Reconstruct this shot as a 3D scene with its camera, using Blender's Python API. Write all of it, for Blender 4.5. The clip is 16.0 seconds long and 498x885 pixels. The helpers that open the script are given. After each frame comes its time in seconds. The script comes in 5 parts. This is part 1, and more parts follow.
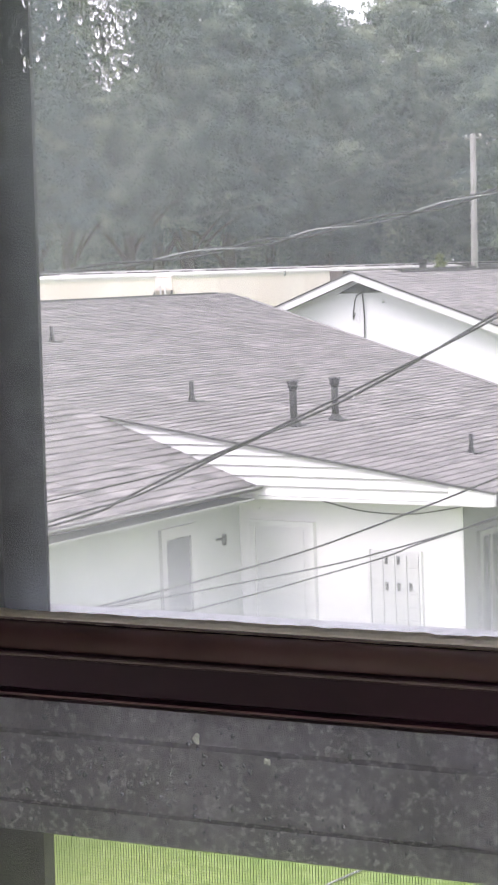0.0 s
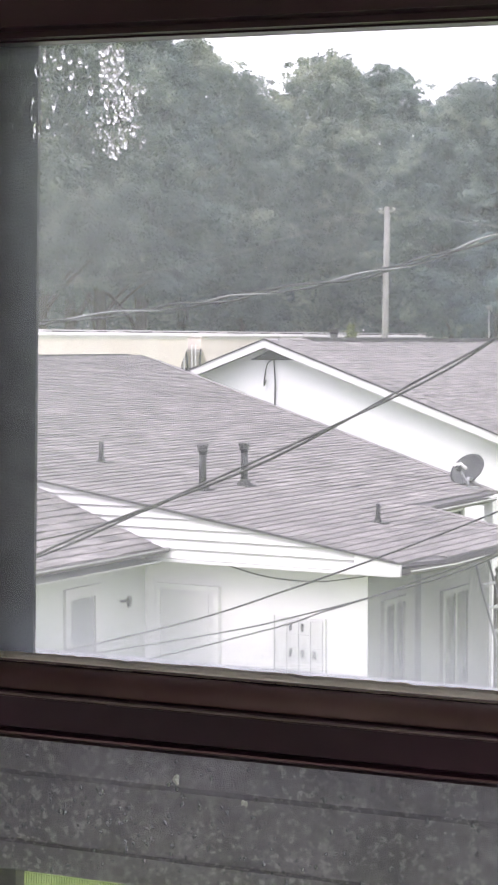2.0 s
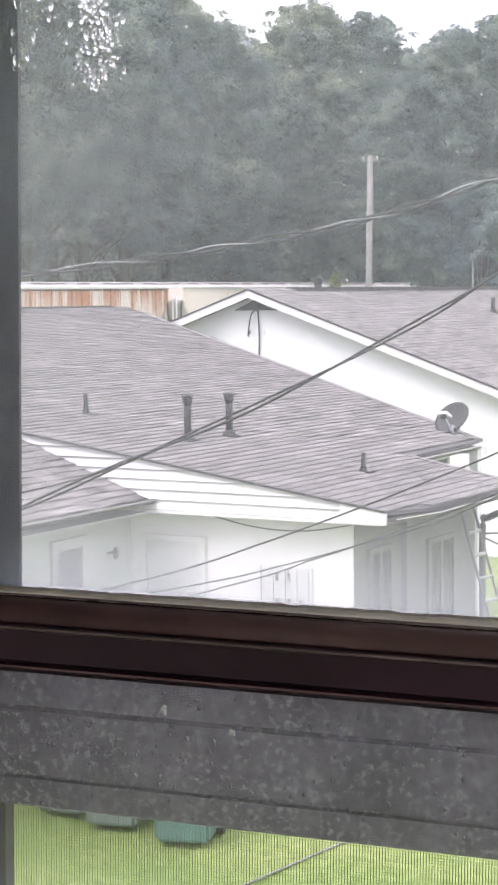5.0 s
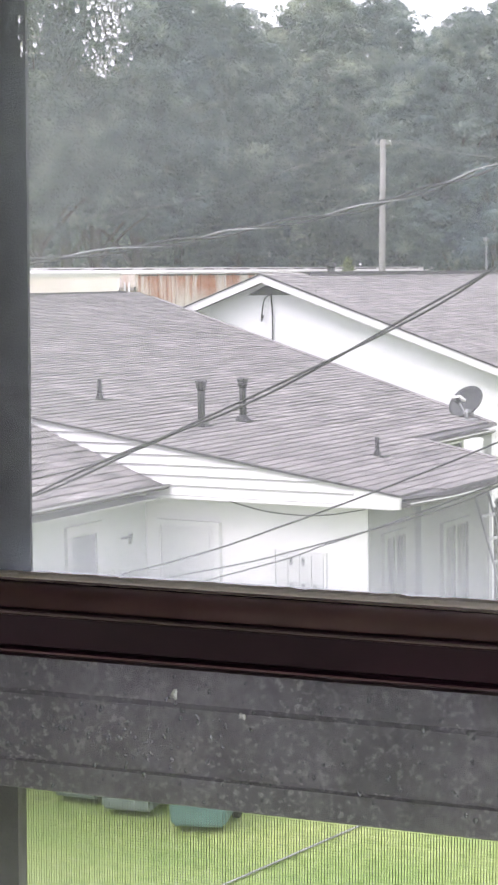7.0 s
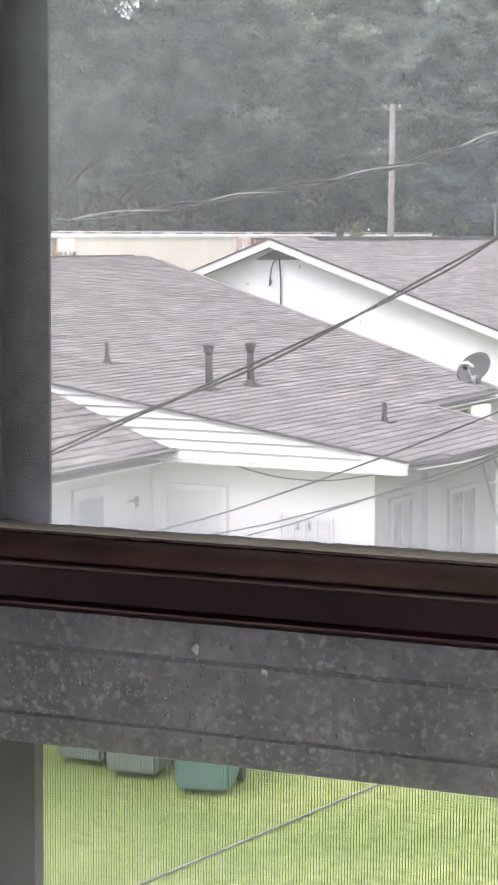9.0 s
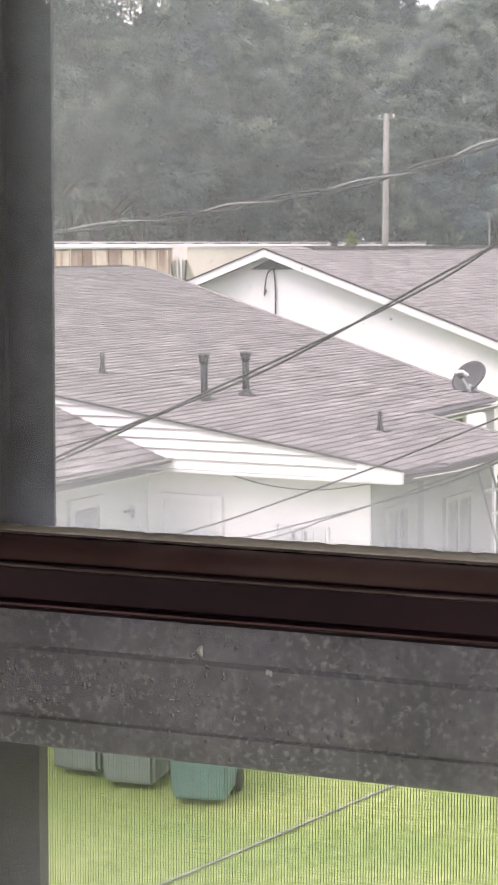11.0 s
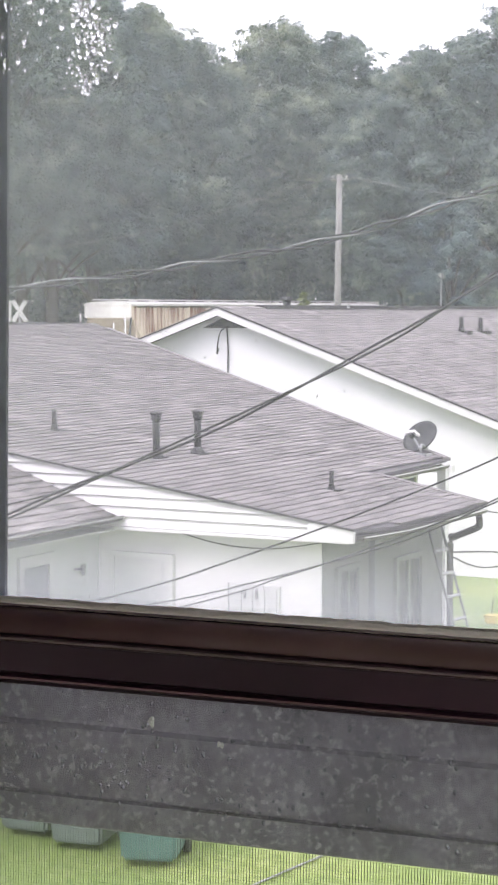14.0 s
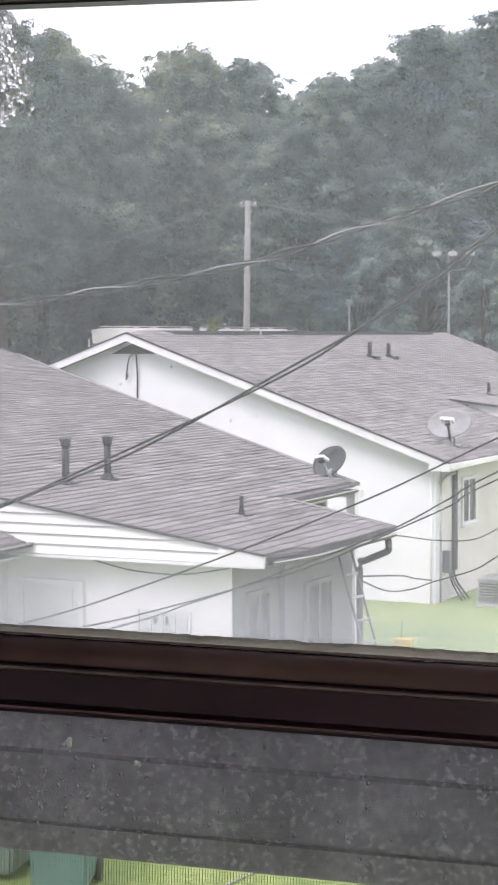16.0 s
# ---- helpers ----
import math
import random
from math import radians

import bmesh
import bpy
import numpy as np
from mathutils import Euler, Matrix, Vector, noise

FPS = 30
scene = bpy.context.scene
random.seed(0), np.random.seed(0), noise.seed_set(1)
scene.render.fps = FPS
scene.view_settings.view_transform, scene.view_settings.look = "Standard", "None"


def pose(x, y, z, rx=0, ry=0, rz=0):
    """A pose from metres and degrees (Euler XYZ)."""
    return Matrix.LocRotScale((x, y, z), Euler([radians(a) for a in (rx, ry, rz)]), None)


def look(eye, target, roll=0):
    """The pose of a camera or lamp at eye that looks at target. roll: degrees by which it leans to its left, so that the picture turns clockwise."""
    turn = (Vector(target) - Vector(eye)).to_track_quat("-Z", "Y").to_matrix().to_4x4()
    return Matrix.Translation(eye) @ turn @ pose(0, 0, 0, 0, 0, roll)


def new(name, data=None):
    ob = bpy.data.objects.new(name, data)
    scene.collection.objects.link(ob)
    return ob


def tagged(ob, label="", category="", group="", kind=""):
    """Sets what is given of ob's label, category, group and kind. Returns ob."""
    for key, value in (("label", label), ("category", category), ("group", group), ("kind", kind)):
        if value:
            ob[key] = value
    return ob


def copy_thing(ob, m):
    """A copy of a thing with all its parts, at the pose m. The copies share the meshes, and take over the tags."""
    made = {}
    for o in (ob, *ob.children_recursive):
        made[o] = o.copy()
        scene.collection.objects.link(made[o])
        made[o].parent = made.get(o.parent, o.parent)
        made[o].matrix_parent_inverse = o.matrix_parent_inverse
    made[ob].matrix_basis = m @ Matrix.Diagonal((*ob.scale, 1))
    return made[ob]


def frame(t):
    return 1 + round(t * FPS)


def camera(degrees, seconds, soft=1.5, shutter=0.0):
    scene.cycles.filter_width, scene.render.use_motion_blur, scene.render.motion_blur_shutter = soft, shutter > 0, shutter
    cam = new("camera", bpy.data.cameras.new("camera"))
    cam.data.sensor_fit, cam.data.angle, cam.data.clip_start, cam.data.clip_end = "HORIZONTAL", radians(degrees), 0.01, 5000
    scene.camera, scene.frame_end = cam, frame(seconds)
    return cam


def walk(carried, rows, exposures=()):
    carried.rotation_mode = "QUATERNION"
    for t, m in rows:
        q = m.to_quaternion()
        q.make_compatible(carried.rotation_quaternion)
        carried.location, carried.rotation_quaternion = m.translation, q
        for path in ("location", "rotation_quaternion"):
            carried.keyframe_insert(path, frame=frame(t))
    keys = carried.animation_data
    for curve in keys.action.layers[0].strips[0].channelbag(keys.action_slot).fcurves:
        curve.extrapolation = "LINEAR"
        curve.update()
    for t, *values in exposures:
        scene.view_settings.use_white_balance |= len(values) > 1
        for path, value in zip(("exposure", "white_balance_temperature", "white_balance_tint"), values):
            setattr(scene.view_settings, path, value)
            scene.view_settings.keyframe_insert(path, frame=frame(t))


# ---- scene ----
cam = camera(15.69, 16.0, soft=2.1)
PATH = [
    (0, (-0.0077, 0.0168, 4.6920), (-2.7133, 4.1977, 4.2453), -2.20),
    (0.5, (-0.0216, -0.0290, 4.7005), (-2.5733, 4.2613, 4.4149), -0.78),
    (1, (-0.0213, -0.0302, 4.6916), (-2.5495, 4.2778, 4.4673), -0.04),
    (1.5, (-0.0195, -0.0347, 4.6918), (-2.5324, 4.2800, 4.4296), -0.02),
    (2, (-0.0182, -0.0391, 4.6922), (-2.5054, 4.2897, 4.4179), 0.00),
    (2.5, (-0.0173, -0.0460, 4.6935), (-2.4786, 4.2966, 4.4025), 0.01),
    (3, (-0.0157, -0.0462, 4.6927), (-2.4553, 4.3077, 4.3893), 0.04),
    (3.5, (-0.0171, -0.0442, 4.6919), (-2.4445, 4.3152, 4.3700), 0.03),
    (4, (-0.0196, -0.0416, 4.6878), (-2.4444, 4.3170, 4.3373), -0.15),
    (6.5, (-0.0124, -0.0402, 4.6816), (-2.4928, 4.2775, 4.2288), -0.90),
    (7, (-0.0140, -0.0410, 4.6830), (-2.4935, 4.2775, 4.2326), -0.86),
    (7.5, (-0.0103, -0.0420, 4.6867), (-2.4797, 4.2817, 4.2318), -0.77),
    (8, (-0.0158, -0.0441, 4.6832), (-2.4822, 4.2797, 4.2126), -0.52),
    (8.5, (-0.0218, -0.0352, 4.6785), (-2.4981, 4.2791, 4.1735), -0.44),
    (9, (-0.0291, -0.0317, 4.6753), (-2.5202, 4.2690, 4.1290), -0.42),
    (9.2, (-0.0299, -0.0310, 4.6743), (-2.5242, 4.2665, 4.1174), -0.43),
    (11.5, (-0.0297, -0.0392, 4.6722), (-2.5044, 4.2771, 4.1774), -0.67),
    (12, (-0.0274, -0.0324, 4.6764), (-2.4938, 4.2920, 4.2109), -0.65),
    (12.5, (-0.0226, -0.0407, 4.6797), (-2.4792, 4.2924, 4.2450), -0.72),
    (13, (-0.0280, -0.0383, 4.6780), (-2.4735, 4.3044, 4.2772), -0.67),
    (13.5, (-0.0293, -0.0378, 4.6777), (-2.4466, 4.3231, 4.3040), -0.46),
    (14, (-0.0305, -0.0385, 4.6781), (-2.4007, 4.3492, 4.3175), -0.10),
    (14.5, (-0.0213, -0.0600, 4.6831), (-2.3153, 4.3690, 4.3354), 0.27),
    (15, (-0.0268, -0.0624, 4.6836), (-2.2495, 4.4036, 4.3446), 0.47),
    (15.5, (-0.0265, -0.0542, 4.6793), (-2.1947, 4.4397, 4.3569), 0.34),
    (16, (-0.0239, -0.0563, 4.6787), (-2.1732, 4.4488, 4.3878), -0.17),
]
walk(cam, [(t, look(eye, target, roll)) for t, eye, target, roll in PATH], exposures=[(0.0, 1.40, 6500, 19.6), (4.0, 1.39, 6500, 19.6), (7.5, 1.41, 6450, 19.1), (9.2, 1.36, 6600, 19.1), (11.3, 1.34, 6900, 22.6), (12.5, 1.33, 6900, 22.6), (13.5, 1.31, 6600, 20.1), (14.5, 1.29, 6450, 18.6), (16.0, 1.15, 6450, 18.6)])

# ---- sky and light: a bright overcast day ----
GROUND = -0.12
world = bpy.data.worlds.new("overcast_sky")
scene.world = world
world.use_nodes = True
wn, wl = world.node_tree.nodes, world.node_tree.links
sky = wn.new("ShaderNodeTexSky")
sky.sky_type, sky.sun_disc = "NISHITA", False
sky.sun_elevation, sky.sun_rotation = radians(49), radians(190)
grey = wn.new("ShaderNodeMix")
grey.data_type = "RGBA"
grey.inputs[0].default_value = 0.85
grey.inputs[7].default_value = (8.6, 8.8, 9.1, 1)
wl.new(sky.outputs[0], grey.inputs[6])
wl.new(grey.outputs[2], wn["Background"].inputs[0])
wn["Background"].inputs[1].default_value = 0.14
sun = new("sun", bpy.data.lights.new("sun", "SUN"))
sun.data.energy, sun.data.angle, sun.data.color = 1.2, radians(25), (1.0, 0.97, 0.93)
sun.matrix_world = look((-8, -45, 52), (0, 0, 0))


# ---- materials ----
def shader(name, rough=0.7, metal=0.0, spec=0.5):
    m = bpy.data.materials.new(name)
    m.use_nodes = True
    b = m.node_tree.nodes["Principled BSDF"]
    b.inputs["Roughness"].default_value = rough
    b.inputs["Metallic"].default_value = metal
    b.inputs["Specular IOR Level"].default_value = spec
    return m, m.node_tree.nodes, m.node_tree.links, b


def noise_ramp(m, scale, stops, detail=5.0, stretch=(1, 1, 1)):
    n, l = m.node_tree.nodes, m.node_tree.links
    co = n.new("ShaderNodeTexCoord")
    mp = n.new("ShaderNodeMapping")
    mp.inputs["Scale"].default_value = stretch
    nz = n.new("ShaderNodeTexNoise")
    nz.inputs["Scale"].default_value, nz.inputs["Detail"].default_value = scale, detail
    rp = n.new("ShaderNodeValToRGB")
    while len(rp.color_ramp.elements) < len(stops):
        rp.color_ramp.elements.new(0.5)
    for e, (p, c) in zip(rp.color_ramp.elements, stops):
        e.position, e.color = p, (*c, 1)
    l.new(co.outputs["Object"], mp.inputs[0])
    l.new(mp.outputs[0], nz.inputs["Vector"])
    l.new(nz.outputs[0], rp.inputs[0])
    return rp.outputs[0], nz.outputs[0]


def mixed(m, a, b, fac, mode="MULTIPLY"):
    mx = m.node_tree.nodes.new("ShaderNodeMix")
    mx.data_type, mx.blend_type = "RGBA", mode
    l = m.node_tree.links
    for s, v in ((0, fac), (6, a), (7, b)):
        if isinstance(v, (int, float)):
            mx.inputs[s].default_value = v
        elif isinstance(v, tuple):
            mx.inputs[s].default_value = (*v, 1)
        else:
            l.new(v, mx.inputs[s])
    return mx.outputs[2]


def bumped(m, height, strength, distance):
    bp = m.node_tree.nodes.new("ShaderNodeBump")
    bp.inputs["Strength"].default_value, bp.inputs["Distance"].default_value = strength, distance
    m.node_tree.links.new(height, bp.inputs["Height"])
    m.node_tree.links.new(bp.outputs[0], m.node_tree.nodes["Principled BSDF"].inputs["Normal"])


def surface(name, dark, light, scale=3.0, rough=0.7, metal=0.0, stain=0.25, bump=0.2, stretch=(1, 1, 1), spec=0.4, island=0.0, random_=0.0):
    """Two scales of variation between two colours, stains over them and a fine relief."""
    m, n, l, b = shader(name, rough, metal, spec)
    base, _ = noise_ramp(m, scale, [(0.3, dark), (0.7, light)], 6, stretch)
    big, _ = noise_ramp(m, scale * 0.13, [(0.35, (1 - stain,) * 3), (0.65, (1, 1, 1))], 3)
    col = mixed(m, base, big, 1.0)
    if island and random_:
        geo, info, sm, fr = n.new("ShaderNodeNewGeometry"), n.new("ShaderNodeObjectInfo"), n.new("ShaderNodeMath"), n.new("ShaderNodeMath")
        fr.operation = "FRACT"
        rp = n.new("ShaderNodeValToRGB")
        rp.color_ramp.elements[0].color = (1 - island,) * 3 + (1,)
        rp.color_ramp.elements[1].color = (1 + island,) * 3 + (1,)
        l.new(geo.outputs["Random Per Island"], sm.inputs[0])
        l.new(info.outputs["Random"], sm.inputs[1])
        l.new(sm.outputs[0], fr.inputs[0])
        l.new(fr.outputs[0], rp.inputs[0])
        col = mixed(m, col, rp.outputs[0], 1.0)
        island = random_ = 0.0
    for amount, node, out in ((island, "ShaderNodeNewGeometry", "Random Per Island"), (random_, "ShaderNodeObjectInfo", "Random")):
        if amount:
            src = n.new(node)
            rp = n.new("ShaderNodeValToRGB")
            rp.color_ramp.elements[0].color = (1 - amount,) * 3 + (1,)
            rp.color_ramp.elements[1].color = (1 + amount,) * 3 + (1,)
            l.new(src.outputs[out], rp.inputs[0])
            col = mixed(m, col, rp.outputs[0], 1.0)
    l.new(col, b.inputs["Base Color"])
    if bump:
        _, fine = noise_ramp(m, scale * 9, [(0, (0, 0, 0)), (1, (1, 1, 1))], 4, stretch)
        bumped(m, fine, bump, 0.01)
    return m


M_BROWN = surface("brown_painted_aluminium", (0.022, 0.0055, 0.013), (0.033, 0.010, 0.019), 60, 0.3, 0.0, 0.3, 0.02, spec=0.6)
M_EDGEGLINT = surface("pale_edge_highlight_paint", (0.115, 0.080, 0.082), (0.19, 0.14, 0.14), 60, 0.45)
# The bead's highlight is put into this lighter brown.
M_BEAD = surface("highlight_toned_bead_paint", (0.095, 0.042, 0.047), (0.150, 0.075, 0.078), 40, 0.30, 0.0, 0.3, 0.02, spec=0.8)
M_GREYFRAME = surface("weathered_grey_aluminium", (0.37, 0.352, 0.41), (0.59, 0.567, 0.645), 160, 0.75, 0.0, 0.4, 0.4)
frame_in = M_GREYFRAME.node_tree.nodes["Principled BSDF"].inputs["Base Color"]
frame_bare = frame_in.links[0].from_socket
frame_spots, _ = noise_ramp(M_GREYFRAME, 320, [(0.53, (0, 0, 0)), (0.66, (0.9, 0.9, 0.9))], 3)
frame_areas, _ = noise_ramp(M_GREYFRAME, 24, [(0.38, (0.15, 0.15, 0.15)), (0.60, (1, 1, 1))], 2)
M_GREYFRAME.node_tree.links.new(mixed(M_GREYFRAME, frame_bare, (0.86, 0.83, 0.90), mixed(M_GREYFRAME, frame_spots, frame_areas, 1.0), "MIX"), frame_in)
M_JAMB = surface("dark_grey_aluminium", (0.080, 0.077, 0.083), (0.135, 0.13, 0.14), 90, 0.6, 0.1, 0.35, 0.2)
M_CASING = surface("beige_casing_paint", (0.30, 0.26, 0.19), (0.42, 0.37, 0.28), 40, 0.7)
M_FELT = surface("dusty_weatherstrip", (0.48, 0.41, 0.34), (0.74, 0.65, 0.56), 300, 0.95, 0, 0.4, 0.6)
felt_n, felt_l = M_FELT.node_tree.nodes, M_FELT.node_tree.links
felt_through, felt_mix = felt_n.new("ShaderNodeBsdfTranslucent"), felt_n.new("ShaderNodeMixShader")
felt_through.inputs[0].default_value = (0.90, 0.84, 0.74, 1)
felt_mix.inputs[0].default_value = 0.72
felt_l.new(felt_n["Principled BSDF"].outputs[0], felt_mix.inputs[1])
felt_l.new(felt_through.outputs[0], felt_mix.inputs[2])
felt_l.new(felt_mix.outputs[0], felt_n["Material Output"].inputs[0])
M_ROOM = surface("room_plaster", (0.64, 0.62, 0.62), (0.72, 0.70, 0.70), 4, 0.9)
M_FLOORW = surface("room_floorboards", (0.10, 0.06, 0.04), (0.2, 0.12, 0.08), 6, 0.5, stretch=(1, 8, 1))
M_WALL = surface("white_painted_block", (0.70, 0.685, 0.70), (0.77, 0.755, 0.77), 2.2, 0.85, 0, 0.1, 0.35)
M_STUCCO = surface("white_stucco", (0.73, 0.735, 0.765), (0.80, 0.805, 0.83), 2.2, 0.85, 0, 0.08, 0.3)
M_LIP = surface("aged_white_gutter_lip", (0.30, 0.30, 0.30), (0.42, 0.42, 0.42), 6, 0.5)
M_CREAMWALL = surface("cream_painted_wall", (0.58, 0.56, 0.52), (0.68, 0.66, 0.62), 2.0, 0.85, 0, 0.12, 0.3)
# This grey holds some of the shade on walls facing +x.
M_WALLG = surface("pale_grey_wall", (0.36, 0.37, 0.365), (0.45, 0.46, 0.455), 2.0, 0.85, 0, 0.12, 0.3)
# Shade under the porch eave is put into this grey.
M_WALL_SHADE = surface("shade_grey_porch_wall", (0.135, 0.143, 0.130), (0.19, 0.197, 0.182), 2.0, 0.85, 0, 0.15, 0.3)
M_SIDING = surface("white_lap_siding", (0.66, 0.65, 0.66), (0.72, 0.71, 0.72), 5, 0.6, 0, 0.07, 0.1, random_=0.05)
M_TRIM = surface("white_trim_paint", (0.62, 0.615, 0.625), (0.71, 0.705, 0.715), 7, 0.55, 0, 0.12, 0.1)
M_DOOR = surface("off_white_door_paint", (0.50, 0.50, 0.51), (0.58, 0.58, 0.585), 5, 0.5, 0, 0.1, 0.1)
M_DOORFRAME = surface("pale_grey_door_frame", (0.42, 0.42, 0.42), (0.52, 0.52, 0.52), 5, 0.6)
M_DARKDOOR = surface("grey_door_paint", (0.12, 0.127, 0.14), (0.18, 0.187, 0.20), 5, 0.5)
M_SHINGLE = surface("grey_asphalt_shingle", (0.075, 0.070, 0.070), (0.30, 0.280, 0.276), 4, 0.95, 0, 0.16, 0.5, stretch=(5, 0.7, 5), island=0.27, random_=0.27)
M_DECK = surface("roof_underlay", (0.10, 0.095, 0.10), (0.15, 0.14, 0.15), 6, 0.95)
M_CAP = surface("dark_ridge_shingle", (0.05, 0.047, 0.05), (0.09, 0.085, 0.09), 8, 0.95)
M_PIPE = surface("dark_vent_pipe", (0.022, 0.023, 0.025), (0.05, 0.05, 0.053), 14, 0.6, 0.3)
M_GUTTER = surface("white_gutter", (0.7, 0.7, 0.71), (0.85, 0.85, 0.85), 6, 0.4, 0.1)
M_GUTTERD = surface("brown_downspout", (0.06, 0.055, 0.053), (0.11, 0.10, 0.096), 10, 0.5, 0.2)
M_CABLE = surface("black_cable_sheath", (0.012, 0.012, 0.013), (0.030, 0.030, 0.032), 20, 0.55, 0.0, spec=0.3)
M_WIREL = surface("dull_aluminium_wire", (0.24, 0.25, 0.26), (0.40, 0.41, 0.42), 20, 0.4, 0.4)
M_POLE = surface("weathered_pole_timber", (0.17, 0.165, 0.16), (0.30, 0.29, 0.28), 8, 0.9, 0, 0.3, 0.5, stretch=(4, 4, 0.4))
M_DISH = surface("grey_dish_paint", (0.035, 0.037, 0.041), (0.06, 0.062, 0.067), 12, 0.55, 0.0)
M_DISHL = surface("pale_dish_paint", (0.24, 0.24, 0.245), (0.32, 0.32, 0.325), 12, 0.45, 0.1)
M_STEEL = surface("galvanised_steel", (0.32, 0.33, 0.34), (0.5, 0.51, 0.52), 30, 0.4, 0.7)
M_GREYPOST = surface("grey_lamp_post_paint", (0.12, 0.125, 0.13), (0.2, 0.205, 0.21), 10, 0.6, 0.2)
M_ALU = surface("ladder_aluminium", (0.36, 0.37, 0.38), (0.52, 0.53, 0.54), 20, 0.4, 0.5)
M_BARK = surface("tree_bark", (0.05, 0.042, 0.035), (0.12, 0.10, 0.085), 4, 0.95, 0, 0.3, 0.6, stretch=(3, 3, 0.5))
M_CREAM = surface("cream_rail_car_paint", (0.80, 0.70, 0.65), (0.90, 0.82, 0.785), 0.9, 0.6, 0, 0.14, 0.1, stretch=(1, 1, 0.25))
M_CARROOF = surface("pale_rail_car_roof", (0.62, 0.60, 0.59), (0.78, 0.77, 0.76), 1.2, 0.5, 0, 0.2)
M_DARKCAR = surface("dark_brown_rail_car", (0.10, 0.075, 0.075), (0.18, 0.14, 0.14), 1.5, 0.7, 0, 0.3)
M_UNDER = surface("black_underframe_steel", (0.03, 0.03, 0.032), (0.07, 0.068, 0.066), 5, 0.7, 0.2)
M_BALLAST = surface("track_ballast", (0.14, 0.13, 0.12), (0.30, 0.29, 0.27), 14, 0.95, 0, 0.3, 0.9)
M_TEAL = surface("teal_bin_plastic", (0.09, 0.175, 0.165), (0.13, 0.24, 0.225), 10, 0.5)
M_GREYBIN = surface("grey_green_bin_plastic", (0.13, 0.17, 0.16), (0.2, 0.24, 0.23), 10, 0.55)
M_YELLOW = surface("yellow_plastic", (0.74, 0.54, 0.06), (0.86, 0.66, 0.10), 10, 0.5)
M_AC = surface("beige_condenser_casing", (0.36, 0.36, 0.36), (0.47, 0.47, 0.47), 15, 0.5, 0.2)
M_SIGN = surface("white_sign_enamel", (0.58, 0.57, 0.56), (0.70, 0.69, 0.68), 9, 0.4)
M_SCREEN = surface("screen_wire", (0.05, 0.055, 0.055), (0.09, 0.095, 0.095), 200, 0.5, 0.2)
M_DUST = surface("dull_dust", (0.36, 0.365, 0.42), (0.66, 0.67, 0.75), 500, 0.9)
dust_n, dust_l = M_DUST.node_tree.nodes, M_DUST.node_tree.links
dust_clear, dust_mix = dust_n.new("ShaderNodeBsdfTransparent"), dust_n.new("ShaderNodeMixShader")
dust_mix.inputs[0].default_value = 0.5
dust_l.new(dust_n["Principled BSDF"].outputs[0], dust_mix.inputs[1])
dust_l.new(dust_clear.outputs[0], dust_mix.inputs[2])
dust_l.new(dust_mix.outputs[0], dust_n["Material Output"].inputs[0])
M_FLECK = surface("white_paint_fleck", (0.75, 0.75, 0.75), (0.9, 0.9, 0.9), 300, 0.7)


def rusty(name, pale, rust, amount):
    m, n, l, b = shader(name, 0.75)
    base, _ = noise_ramp(m, 1.5, [(0.3, tuple(c * 0.85 for c in pale)), (0.7, pale)], 5)
    streak, _ = noise_ramp(m, 1.0, [(amount, (0, 0, 0)), (amount + 0.12, (1, 1, 1))], 4, (1, 1.6, 0.12))
    patch, _ = noise_ramp(m, 0.5, [(0.42, (0, 0, 0)), (0.6, (1, 1, 1))], 4)
    tone, _ = noise_ramp(m, 6.0, [(0.3, tuple(c * 0.6 for c in rust)), (0.7, rust)], 4)
    co, sep, run = n.new("ShaderNodeTexCoord"), n.new("ShaderNodeSeparateXYZ"), n.new("ShaderNodeMapRange")
    l.new(co.outputs["Object"], sep.inputs[0])
    l.new(sep.outputs[2], run.inputs[0])
    for slot, v in zip(range(1, 5), (3.4, 5.0, 0.0, 1.0)):
        run.inputs[slot].default_value = v
    seam = n.new("ShaderNodeMix")
    seam.data_type = "RGBA"
    l.new(run.outputs[0], seam.inputs[0])
    l.new(mixed(m, streak, patch, 1.0), seam.inputs[6])
    l.new(streak, seam.inputs[7])
    l.new(mixed(m, base, tone, seam.outputs[2], "MIX"), b.inputs["Base Color"])
    return m


M_RUSTY = rusty("rust_streaked_pale_paint", (0.66, 0.58, 0.53), (0.46, 0.17, 0.075), 0.43)
M_TANRUST = rusty("rust_stained_tan_paint", (0.70, 0.58, 0.49), (0.24, 0.10, 0.07), 0.46)


